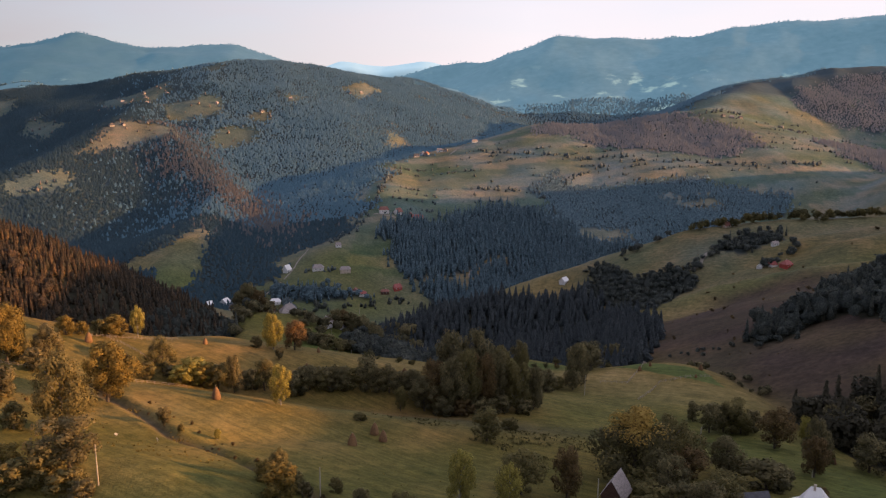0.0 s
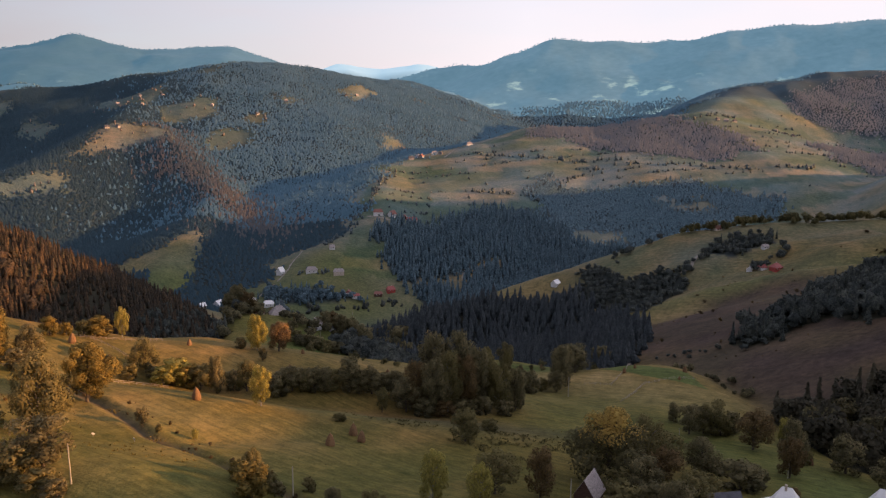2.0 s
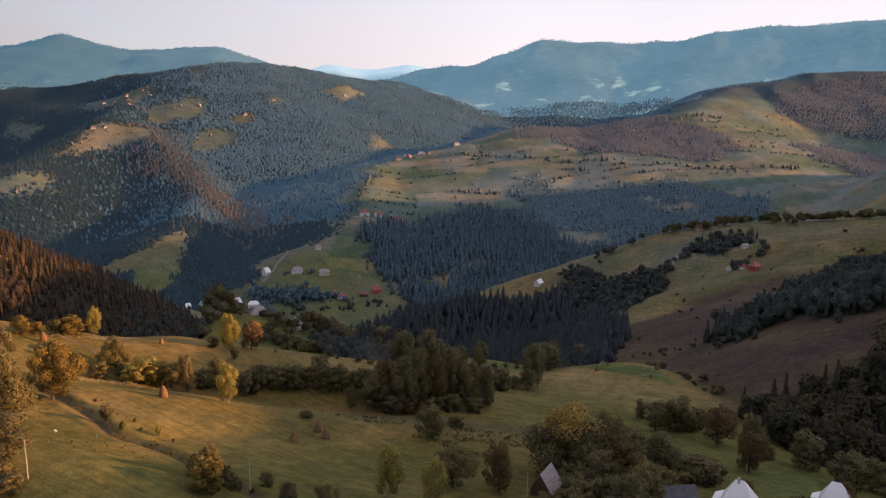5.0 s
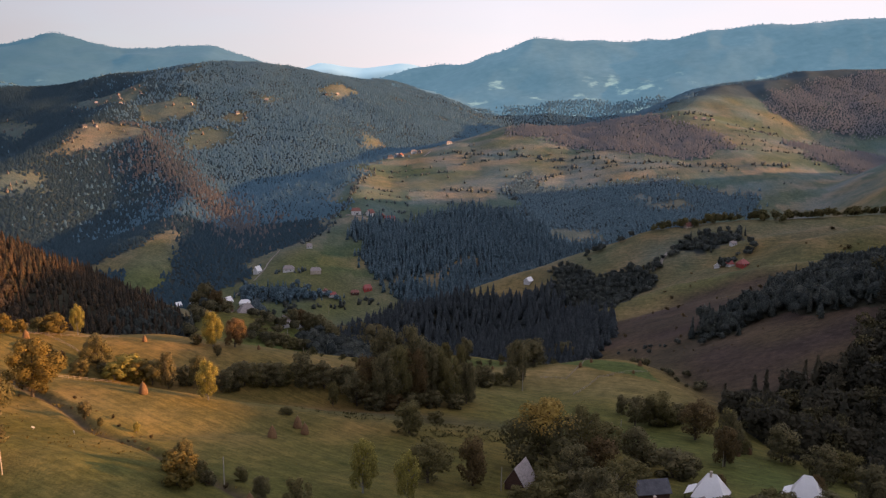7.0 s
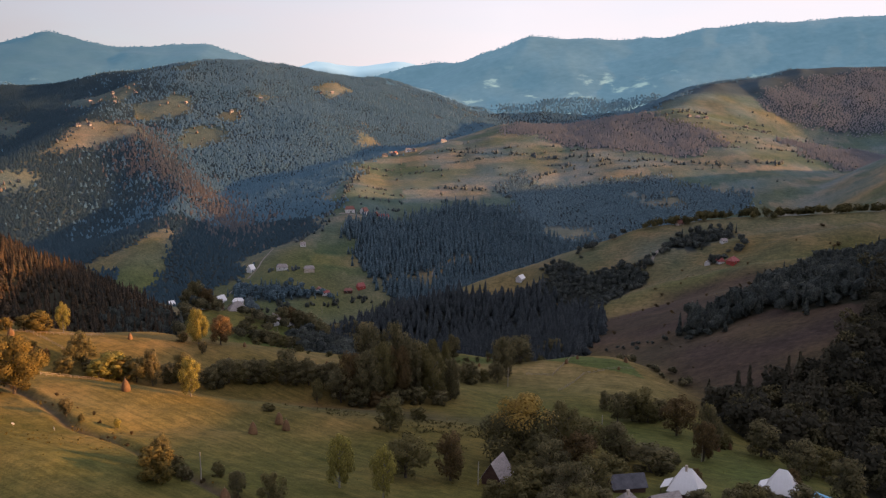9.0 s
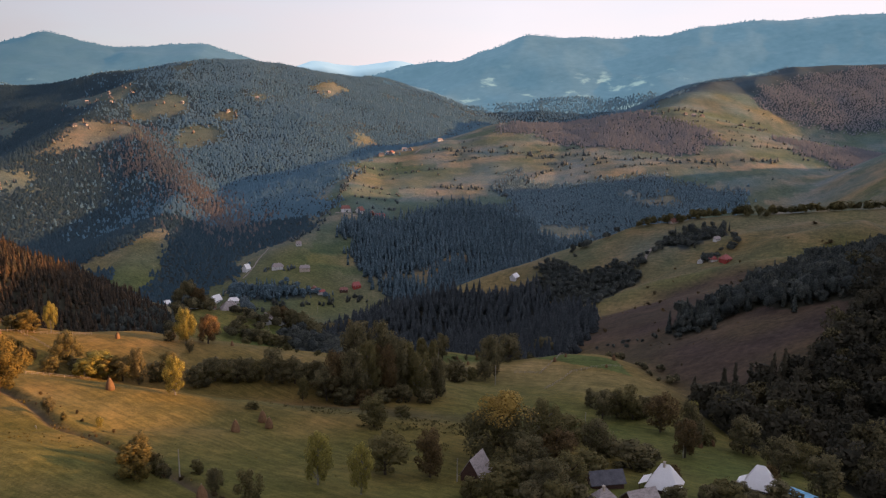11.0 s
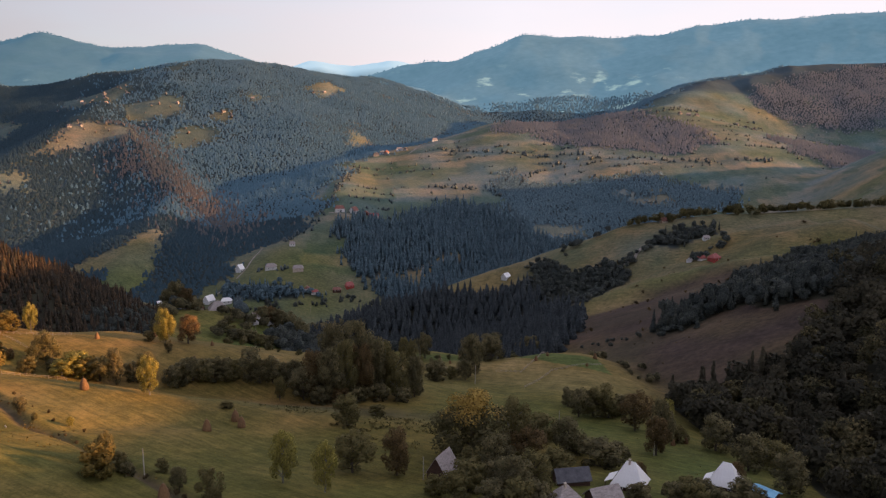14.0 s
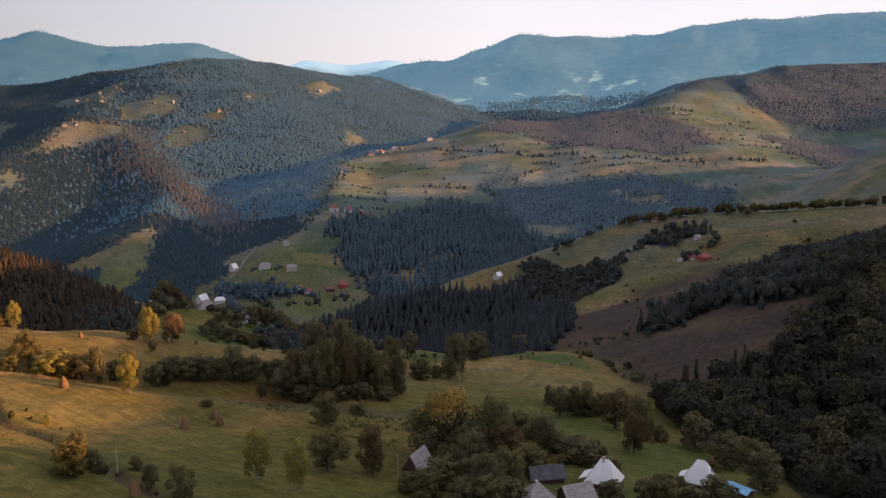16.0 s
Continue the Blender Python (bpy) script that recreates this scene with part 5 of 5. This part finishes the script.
HAY = [haystack_mesh(k) for k in range(3)]
tip_bm = bmesh.new()
tube(tip_bm, (0, 0, 0.9), (0.005, 0, 1.07), 0.012, 0.008, 5)
STACK_POLE = bpy.data.meshes.new("stack_pole")
tip_bm.to_mesh(STACK_POLE)
tip_bm.free()
STACK_POLE.materials.append(MAT["pole"])
for k, (x, y, high) in enumerate(((-26.5, 225, 4.0), (-21.3, 240, 4.0), (-18.3, 235, 3.7), (-72.5, 249, 4.2), (-139, 309, 4.2), (-99, 328, 2.9), (-16, 325, 3.6), (-55, 316, 2.6),
                                  (-54, 341, 2.4), (-82, 350, 2.3), (-19, 160, 4.0), (129, 392, 3.2), (98, 390, 2.8), (105, 397, 2.3), (49, 412, 2.2), (54, 398, 2.1), (127.5, 257, 2.6), (134, 263, 2.6), (121, 374, 2.0), (60, 417, 2.2), (-122.7, 292.9, 3.6), (-128.1, 302.2, 1.9), (-125.8, 300.2, 1.9), (-122.3, 297.6, 1.9), (-120.0, 297.4, 1.9))):
    m = Matrix.LocRotScale((x, y, ground_at(x, y)), Euler((0.03 * math.sin(k), 0.03 * math.cos(k * 2), k * 1.3)), (high * 1.0, high * 1.0, high))
    ob = thing("haystack", m, "tall reddish-brown haystack on the mown pasture" if high > 3 else "small weathered haystack on the upper pasture", "haystack", "haystacks on the pasture")
    new("hay", HAY[k % 3]).parent = ob
    new("stack_pole", STACK_POLE).parent = ob

# ---- poles ----
for x, y, high in ((-74.0, 163.9, 9.3), (-28.1, 174.4, 7.2), (88.0, 263.5, 9.0), (64.0, 352, 9.3), (38.3, 390, 9.3), (39.2, 193, 6.6), (115.2, 238.5, 7.0), (-76.8, 545, 10.5), (-56, 480, 8.5), (-118, 1120, 13.0)):
    bm = bmesh.new()
    tube(bm, (0, 0, -0.8), (0.02, 0, high), 0.17, 0.11, 9)
    ob = tagged(new("utility_pole", bpy.data.meshes.new("utility_pole")), "weathered pale wooden pole standing in the grass", "pole", "poles across the pasture")
    bm.to_mesh(ob.data)
    bm.free()
    ob.data.materials.append(MAT["pole"])
    ob.matrix_basis = pose(x, y, ground_at(x, y), 0.6, 0.5, x)


# ---- houses ----
def roof_bm(length, width, rise, ridge, over, thick=0.16):
    """A hipped or gabled roof over a plan of that length and width: ridge is the ridge's share of the length."""
    bm = bmesh.new()
    a, b, r = length / 2 + over, width / 2 + over, ridge * (length / 2 + over)
    drop = -over * rise / (width / 2)
    for lift in (0, -thick):
        corners = [bm.verts.new((x, y, drop + lift)) for x, y in ((-a, -b), (a, -b), (a, b), (-a, b))]
        tops = [bm.verts.new((x, 0, rise + lift)) for x in (-r, r)]
        shell = [(corners[0], corners[1], tops[1], tops[0]), (corners[2], corners[3], tops[0], tops[1]), (corners[1], corners[2], tops[1]), (corners[3], corners[0], tops[0])]
        if ridge > 0.99:
            shell = shell[:2]
        for f in shell:
            bm.faces.new(f if lift == 0 else f[::-1])
        if lift == 0:
            top_edge = corners, tops
    low, low_tops = corners, tops
    up, up_tops = top_edge
    if ridge > 0.99:
        for k, j, t in ((0, 3, 0), (2, 1, 1)):
            bm.faces.new((up[k], up_tops[t], low_tops[t], low[k]))
            bm.faces.new((up_tops[t], up[j], low[j], low_tops[t]))
        pairs = ((0, 1), (2, 3))
    else:
        pairs = ((0, 1), (1, 2), (2, 3), (3, 0))
    for k, j in pairs:
        bm.faces.new((up[j], up[k], low[k], low[j]))
    bmesh.ops.recalc_face_normals(bm, faces=bm.faces)
    return bm


def wall_bm(length, width, high, rise, gabled):
    bm = bmesh.new()
    a, b = length / 2, width / 2
    base = [bm.verts.new((x, y, -2.2)) for x, y in ((-a, -b), (a, -b), (a, b), (-a, b))]
    top = [bm.verts.new((v.co.x, v.co.y, high)) for v in base]
    if gabled:
        west, east = bm.verts.new((-a, 0, high + rise - 0.2)), bm.verts.new((a, 0, high + rise - 0.2))
        bm.faces.new((base[0], base[1], top[1], top[0]))
        bm.faces.new((base[2], base[3], top[3], top[2]))
        bm.faces.new((base[1], base[2], top[2], east, top[1]))
        bm.faces.new((base[3], base[0], top[0], west, top[3]))
    else:
        for k in range(4):
            j = (k + 1) % 4
            bm.faces.new((base[k], base[j], top[j], top[k]))
        bm.faces.new(top)
    return bm


def house(name, x, y, turn, length, width, high, rise, ridge, roof, wall, label, category="house", chimney=True, windows=2, seams=False, porch=0.0, over=0.55):
    ob = thing(name, pose(x, y, ground_at(x, y), 0, 0, turn), label, category)
    part("wall", wall_bm(length, width, high, rise, ridge > 0.99), MAT[wall], ob)
    top = part("roof", roof_bm(length, width, rise, ridge, over), MAT[roof], ob)
    top.location.z = high
    if seams:
        bm = bmesh.new()
        slope = rise / (width / 2)
        for k in range(int(length / 0.9) + 1):
            u = -length / 2 + k * 0.9
            reach = 1.0 if abs(u) <= ridge * length / 2 else max(0.0, (length / 2 - abs(u)) / (length / 2 * (1 - ridge)))
            for side in (-1, 1):
                y0, y1 = side * (width / 2 + over * 0.9), side * (width / 2) * (1 - reach)
                tube(bm, (u, y0, (width / 2 - abs(y0)) * slope + 0.03), (u, y1, (width / 2 - abs(y1)) * slope + 0.03), 0.035, 0.035, 4)
        ribs = part("roof_ribs", bm, MAT[roof], top)
    if chimney:
        bm = bmesh.new()
        box(bm, (-0.28, -0.28, -0.9), (0.28, 0.28, 0.7), 0.03)
        box(bm, (-0.36, -0.36, 0.7), (0.36, 0.36, 0.82), 0.02)
        stack = part("chimney", bm, MAT["cream_wall"], top)
        stack.location = (length * 0.12 * ridge, 0.35, rise - 0.1)
    for side in (-1, 1):
        for k in range(windows):
            u = (k - (windows - 1) / 2) * length / max(windows, 1) * 0.82
            bm = bmesh.new()
            box(bm, (-0.55, -0.05, 0), (0.55, 0.05, 1.25), 0.02)
            frame_ob = part("window", bm, MAT["white_wall" if wall != "white_wall" else "timber"], ob)
            frame_ob.location = (u, side * (width / 2 + 0.02), high * 0.36)
            bm = bmesh.new()
            box(bm, (-0.42, -0.07, 0.12), (-0.03, 0.07, 1.13))
            box(bm, (0.03, -0.07, 0.12), (0.42, 0.07, 1.13))
            part("pane", bm, MAT["pane"], frame_ob)
    bm = bmesh.new()
    box(bm, (-0.06, -0.5, -0.1), (0.06, 0.5, 2.0), 0.02)
    part("door", bm, MAT["timber" if wall != "timber" else "rail"], ob).location = (length / 2 + 0.02, width * 0.15, 0)
    if porch:
        bm = bmesh.new()
        wide = width * 0.8
        slab = [(length / 2 + 0.2, -wide / 2, 0.25), (length / 2 + porch, -wide / 2, -0.9), (length / 2 + porch, wide / 2, -0.9), (length / 2 + 0.2, wide / 2, 0.25)]
        upper = [bm.verts.new(p) for p in slab]
        under = [bm.verts.new((p[0], p[1], p[2] - 0.14)) for p in slab]
        bm.faces.new(upper)
        bm.faces.new(under[::-1])
        for k in range(4):
            bm.faces.new((upper[k], under[k], under[(k + 1) % 4], upper[(k + 1) % 4]))
        bmesh.ops.recalc_face_normals(bm, faces=bm.faces)
        part("porch_roof", bm, MAT[roof], ob).location.z = high
        for side in (-1, 1):
            bm = bmesh.new()
            tube(bm, (length / 2 + porch - 0.3, side * (wide / 2 - 0.3), -2), (length / 2 + porch - 0.3, side * (wide / 2 - 0.3), high - 0.9), 0.1, 0.1, 6)
            part("porch_post", bm, MAT["timber"], ob)
    return ob


house("house", 96.2, 196.5, 150, 8.0, 7.0, 2.8, 5.1, 0.26, "white_roof", "timber", "dark timber house with a steep white sheet roof", chimney=True, seams=True, porch=2.6)
house("house", 125.5, 203, 148, 7.6, 6.8, 2.8, 5.0, 0.26, "white_roof", "timber", "dark timber farmhouse with steep white sheet roof", chimney=False, seams=True, porch=2.4)
house("house", 73.5, 172, 205, 8.8, 7.6, 2.7, 4.2, 0.15, "grey_roof", "white_wall", "homestead house with hipped grey shingle roof")
house("barn", 85, 180, 200, 7.5, 6.0, 2.6, 2.6, 1.0, "grey_roof", "timber", "timber barn with weathered grey shingle roof", "barn", chimney=False, windows=0)
house("barn", 80.3, 199, 188, 9.0, 5.5, 2.4, 2.4, 1.0, "slate_roof", "timber", "long low barn with dark grey roof", "barn", chimney=False, windows=0)
house("barn", 44.5, 196.5, 62, 7.5, 5.6, 2.8, 4.4, 1.0, "grey_roof", "timber", "steep grey-roofed timber barn under the big tree", "barn", chimney=False, windows=0)
house("shed", 134.5, 197, 125, 6.4, 3.6, 2.0, 0.7, 1.0, "blue_roof", "timber", "small shed with pale blue sheet roof", "shed", chimney=False, windows=0, seams=True)
for x, y, turn, length, width, high, rise, ridge, roof, wall, label in (
        (-86, 578, 70, 9, 7.5, 3.4, 3.6, 1.0, "grey_roof", "white_wall", "white village house with weathered grey gable roof"),
        (-116, 598, 20, 13, 10, 3.0, 5.5, 0.3, "grey_roof", "cream_wall", "large village barn with hipped grey roof"),
        (-134, 602, 15, 12, 9, 3.5, 4.5, 0.4, "brick_roof", "cream_wall", "cream village house with brown roof among trees"),
        (-74, 590, 80, 8, 6, 2.8, 3.0, 1.0, "slate_roof", "white_wall", "small white house with dark roof"),
        (-268, 1150, 60, 14, 11, 4.0, 7.0, 1.0, "white_roof", "white_wall", "tall white house with bright gable roof"),
        (-240, 1138, 10, 15, 10, 4.0, 4.0, 0.6, "white_roof", "white_wall", "low white village house beside the stream"),
        (-300, 1130, 30, 13, 10, 4.5, 5.0, 0.6, "slate_roof", "white_wall", "white valley house with dark roof"),
        (-318, 1160, 70, 12, 10, 4.0, 5.0, 1.0, "white_roof", "white_wall", "white valley house with pale roof"),
        (-285, 1110, 110, 11, 9, 4.0, 4.5, 1.0, "grey_roof", "white_wall", "white valley house with grey roof"),
        (-330, 1120, 50, 9, 8, 3.5, 4.0, 1.0, "white_roof", "cream_wall", "small pale house at the wood's edge"),
        (-193, 1238, 5, 17, 11, 4.5, 4.5, 0.6, "grey_roof", "white_wall", "wide white house on the valley slope"),
        (-150, 1229, 8, 16, 10, 4.5, 4.0, 0.7, "grey_roof", "cream_wall", "grey-roofed house beside spruces"),
        (-243, 1247, 60, 10, 9, 4.5, 6.5, 1.0, "white_roof", "white_wall", "narrow white house with bright steep gable"),
        (-170, 1308, 10, 9, 7, 3.5, 3.5, 0.8, "grey_roof", "white_wall", "small house on the meadow slope"),
        (-68, 1190, 20, 12, 9, 4.5, 4.5, 0.7, "red_roof", "red_wall", "red house with red tile roof in the valley"),
        (-86, 1180, 5, 12, 8, 3.5, 3.0, 0.7, "brick_roof", "timber", "dark barn beside the red house"),
        (-118, 1170, 5, 11, 8, 3.4, 3.0, 0.7, "red_roof", "white_wall", "white house with red roof on the flat field"),
        (-130, 1178, 85, 9, 7, 3.5, 3.0, 0.7, "brick_roof", "white_wall", "small white house with brown roof"),
        (-106, 1457, 10, 17, 12, 6.0, 5.0, 0.7, "brick_roof", "white_wall", "white hill farm with brown roof"),
        (-81, 1462, 60, 15, 11, 5.5, 6.5, 1.0, "brick_roof", "white_wall", "white hill farmhouse with bright gable"),
        (-46, 1468, 5, 20, 10, 4.0, 4.0, 0.8, "red_roof", "cream_wall", "long farm building with reddish roof"),
        (-60, 1474, 90, 10, 8, 3.5, 3.5, 0.8, "brick_roof", "timber", "dark farm shed between the farmhouses"),
        (-62, 1905, 10, 13, 9, 4.0, 4.0, 0.7, "slate_roof", "far_wall", "crest farmhouse with dark roof"),
        (-38, 1916, 60, 11, 9, 4.0, 4.0, 0.8, "brick_roof", "far_wall", "crest farmhouse with brown roof"),
        (-8, 1940, 5, 14, 9, 3.8, 3.6, 0.7, "grey_roof", "white_wall", "white farmhouse on the crest"),
        (6, 1938, 80, 10, 8, 3.5, 3.2, 0.8, "slate_roof", "far_wall", "small farm building on the crest"),
        (-48, 1922, 40, 9, 7, 3.2, 3.2, 0.8, "grey_roof", "white_wall", "little white barn among crest trees"),
        (77, 1995, 10, 13, 9, 4.0, 4.0, 0.7, "grey_roof", "white_wall", "white house at the crest road"),
        (137, 905, 55, 10, 7, 2.8, 3.6, 1.0, "white_roof", "white_wall", "white house with bright gable on the spur"),
        (318, 742, 30, 9.5, 7.5, 3.4, 3.2, 0.5, "red_roof", "red_wall", "red house with red tile roof among trees"),
        (309, 750, 100, 7, 5.5, 2.8, 2.8, 0.8, "red_roof", "white_wall", "small annex with red roof beside the red house"),
        (330, 800, 15, 6, 4.5, 2.4, 2.0, 1.0, "grey_roof", "white_wall", "small white shed above the red house"),
        (300, 758, 60, 6, 5, 2.6, 2.2, 1.0, "white_roof", "white_wall", "little white outbuilding in the grove"),
        (316, 900, 20, 8, 6, 2.8, 3.0, 1.0, "brick_roof", "cream_wall", "brown-roofed cottage among crest trees")):
    house("house", x, y, turn, length, width, high, rise, ridge, roof, wall, label)
far_rng = random.Random(4)
for x, y in ((-794, 2224), (-833, 2323), (-854, 2375), (-906, 2343), (-782, 2355), (-789, 1966), (-768, 1980), (701, 2068), (720, 2060), (745, 2070), (866, 2053), (890, 2060), (840, 2045), (-286, 2566), (-255, 2587), (-621, 2276), (-492, 2251), (-433, 2362), (-944, 2273)):
    house("house", x, y, far_rng.uniform(0, 180), far_rng.uniform(7.5, 11), 7, 3.2, 3.4, 0.8, far_rng.choice(("slate_roof", "grey_roof", "slate_roof")), "far_wall", "far dull-walled farmhouse in a mountain clearing", windows=1)


# ---- roads and fences ----
def ribbon(name, line, wide, label):
    """A dirt road laid over the ground."""
    pts = []
    for (ax, ay), (bx, by) in zip(line, line[1:]):
        n = max(2, int(math.hypot(bx - ax, by - ay) / 4))
        pts += [(ax + (bx - ax) * k / n, ay + (by - ay) * k / n) for k in range(n)]
    pts = [(x + 1.2 * math.sin(k * 0.35), y + 1.2 * math.cos(k * 0.27)) for k, (x, y) in enumerate(pts + [line[-1]])]
    co, faces = [], []
    for k, (x, y) in enumerate(pts):
        px, py = pts[max(0, k - 1)]
        qx, qy = pts[min(len(pts) - 1, k + 1)]
        d = math.hypot(qx - px, qy - py) or 1.0
        nx, ny = -(qy - py) / d, (qx - px) / d
        for side in (-0.5, -0.18, 0.18, 0.5):
            w = wide * side * (1 + 0.2 * math.sin(k * 1.7))
            co.append((x + nx * w, y + ny * w, ground_at(x + nx * w, y + ny * w) + (0.35 if y > 600 else 0.10) - (0.0 if abs(side) > 0.3 else 0.04)))
    for k in range(len(pts) - 1):
        faces += [(4 * k + s, 4 * k + s + 1, 4 * k + s + 5, 4 * k + s + 4) for s in range(3)]
    return tagged(new(name, mesh_of(name, co, faces, MAT["road"])), label, "road", kind="structure")


ribbon("road", ((42, 1205), (40, 1228), (46, 1252), (72, 1276), (102, 1300)), 5.0, "pale track winding between spruces at the valley head")
ribbon("road", ((300, 858), (292, 850), (280, 843), (268, 820), (257, 800), (238, 799), (222, 793)), 4.0, "pale dirt road winding over the eastern hill")
ribbon("road", ((-125, 1452), (-105, 1442), (-84, 1438), (-44, 1437), (-10, 1436)), 5.0, "pale dirt road below the hill farm")
ribbon("road", ((15, 1900), (40, 1960), (75, 2025), (95, 2086)), 5.0, "pale dirt road to the crest farm")
ribbon("road", ((-274, 1150), (-250, 1200), (-232, 1260), (-222, 1325)), 2.6, "pale valley road through the village")


def fence(line, label):
    ob = thing("fence", pose(line[0][0], line[0][1], ground_at(*line[0])), label, "fence", "fences on the pasture")
    back = ob.matrix_basis.inverted()
    post_bm = bmesh.new()
    tube(post_bm, (0, 0, -0.3), (0.03, 0.01, 1.25), 0.08, 0.06, 6)
    post_me = bpy.data.meshes.new("post")
    post_bm.to_mesh(post_me)
    post_bm.free()
    post_me.materials.append(MAT["rail"])
    tops = []
    for (ax, ay), (bx, by) in zip(line, line[1:]):
        n = max(1, round(math.hypot(bx - ax, by - ay) / 2.6))
        tops += [(ax + (bx - ax) * k / n, ay + (by - ay) * k / n) for k in range(n)]
    tops = [back @ Vector((x, y, ground_at(x, y))) for x, y in tops + [line[-1]]]
    for p in tops:
        post = new("post", post_me)
        post.parent, post.location = ob, p
    for a, b in zip(tops, tops[1:]):
        for h in (0.5, 1.05):
            bm = bmesh.new()
            tube(bm, a + Vector((0, 0.08, h)), b + Vector((0, 0.08, h + 0.04)), 0.05, 0.045, 5)
            part("rail", bm, MAT["rail"], ob)


fence(((-136, 319), (-128, 313), (-119, 305), (-110, 298)), "grey rail fence running down the pasture")
fence(((-109, 268), (-105, 277), (-98, 279), (-92, 280)), "pale rail fence beside the hedge")
fence(((-142, 317), (-127, 325), (-112, 333)), "grey rail fence along the pasture brow")
fence(((-150, 260), (-141, 260), (-134, 265)), "pale rail fence beside dark bushes")
fence(((86, 343), (95, 357), (103, 370), (116, 374), (129, 378)), "weathered rail fence along the tan field")
fence(((76, 377), (88, 373), (100, 395), (112, 430)), "weathered rail fence across the upper field")


# ---- boundary posts ----
for x, y, turn in ((-86.3, 203.5, 20), (-75.7, 204.3, -35)):
    ob = thing("boundary_post", pose(x, y, ground_at(x, y), 0, 0, turn), "short boundary post with a tilted white board in grass", "post", "boundary posts")
    bm = bmesh.new()
    tube(bm, (0, 0, -0.3), (0.04, 0, 1.15), 0.06, 0.05, 6)
    part("post", bm, MAT["pole"], ob)
    bm = bmesh.new()
    box(bm, (-0.42, -0.03, -0.22), (0.42, 0.03, 0.22), 0.02)
    sheet = part("board", bm, MAT["white_wall"], ob, "white painted board")
    sheet.location, sheet.rotation_euler = (0.05, -0.09, 0.85), (0, 0.5, 0)
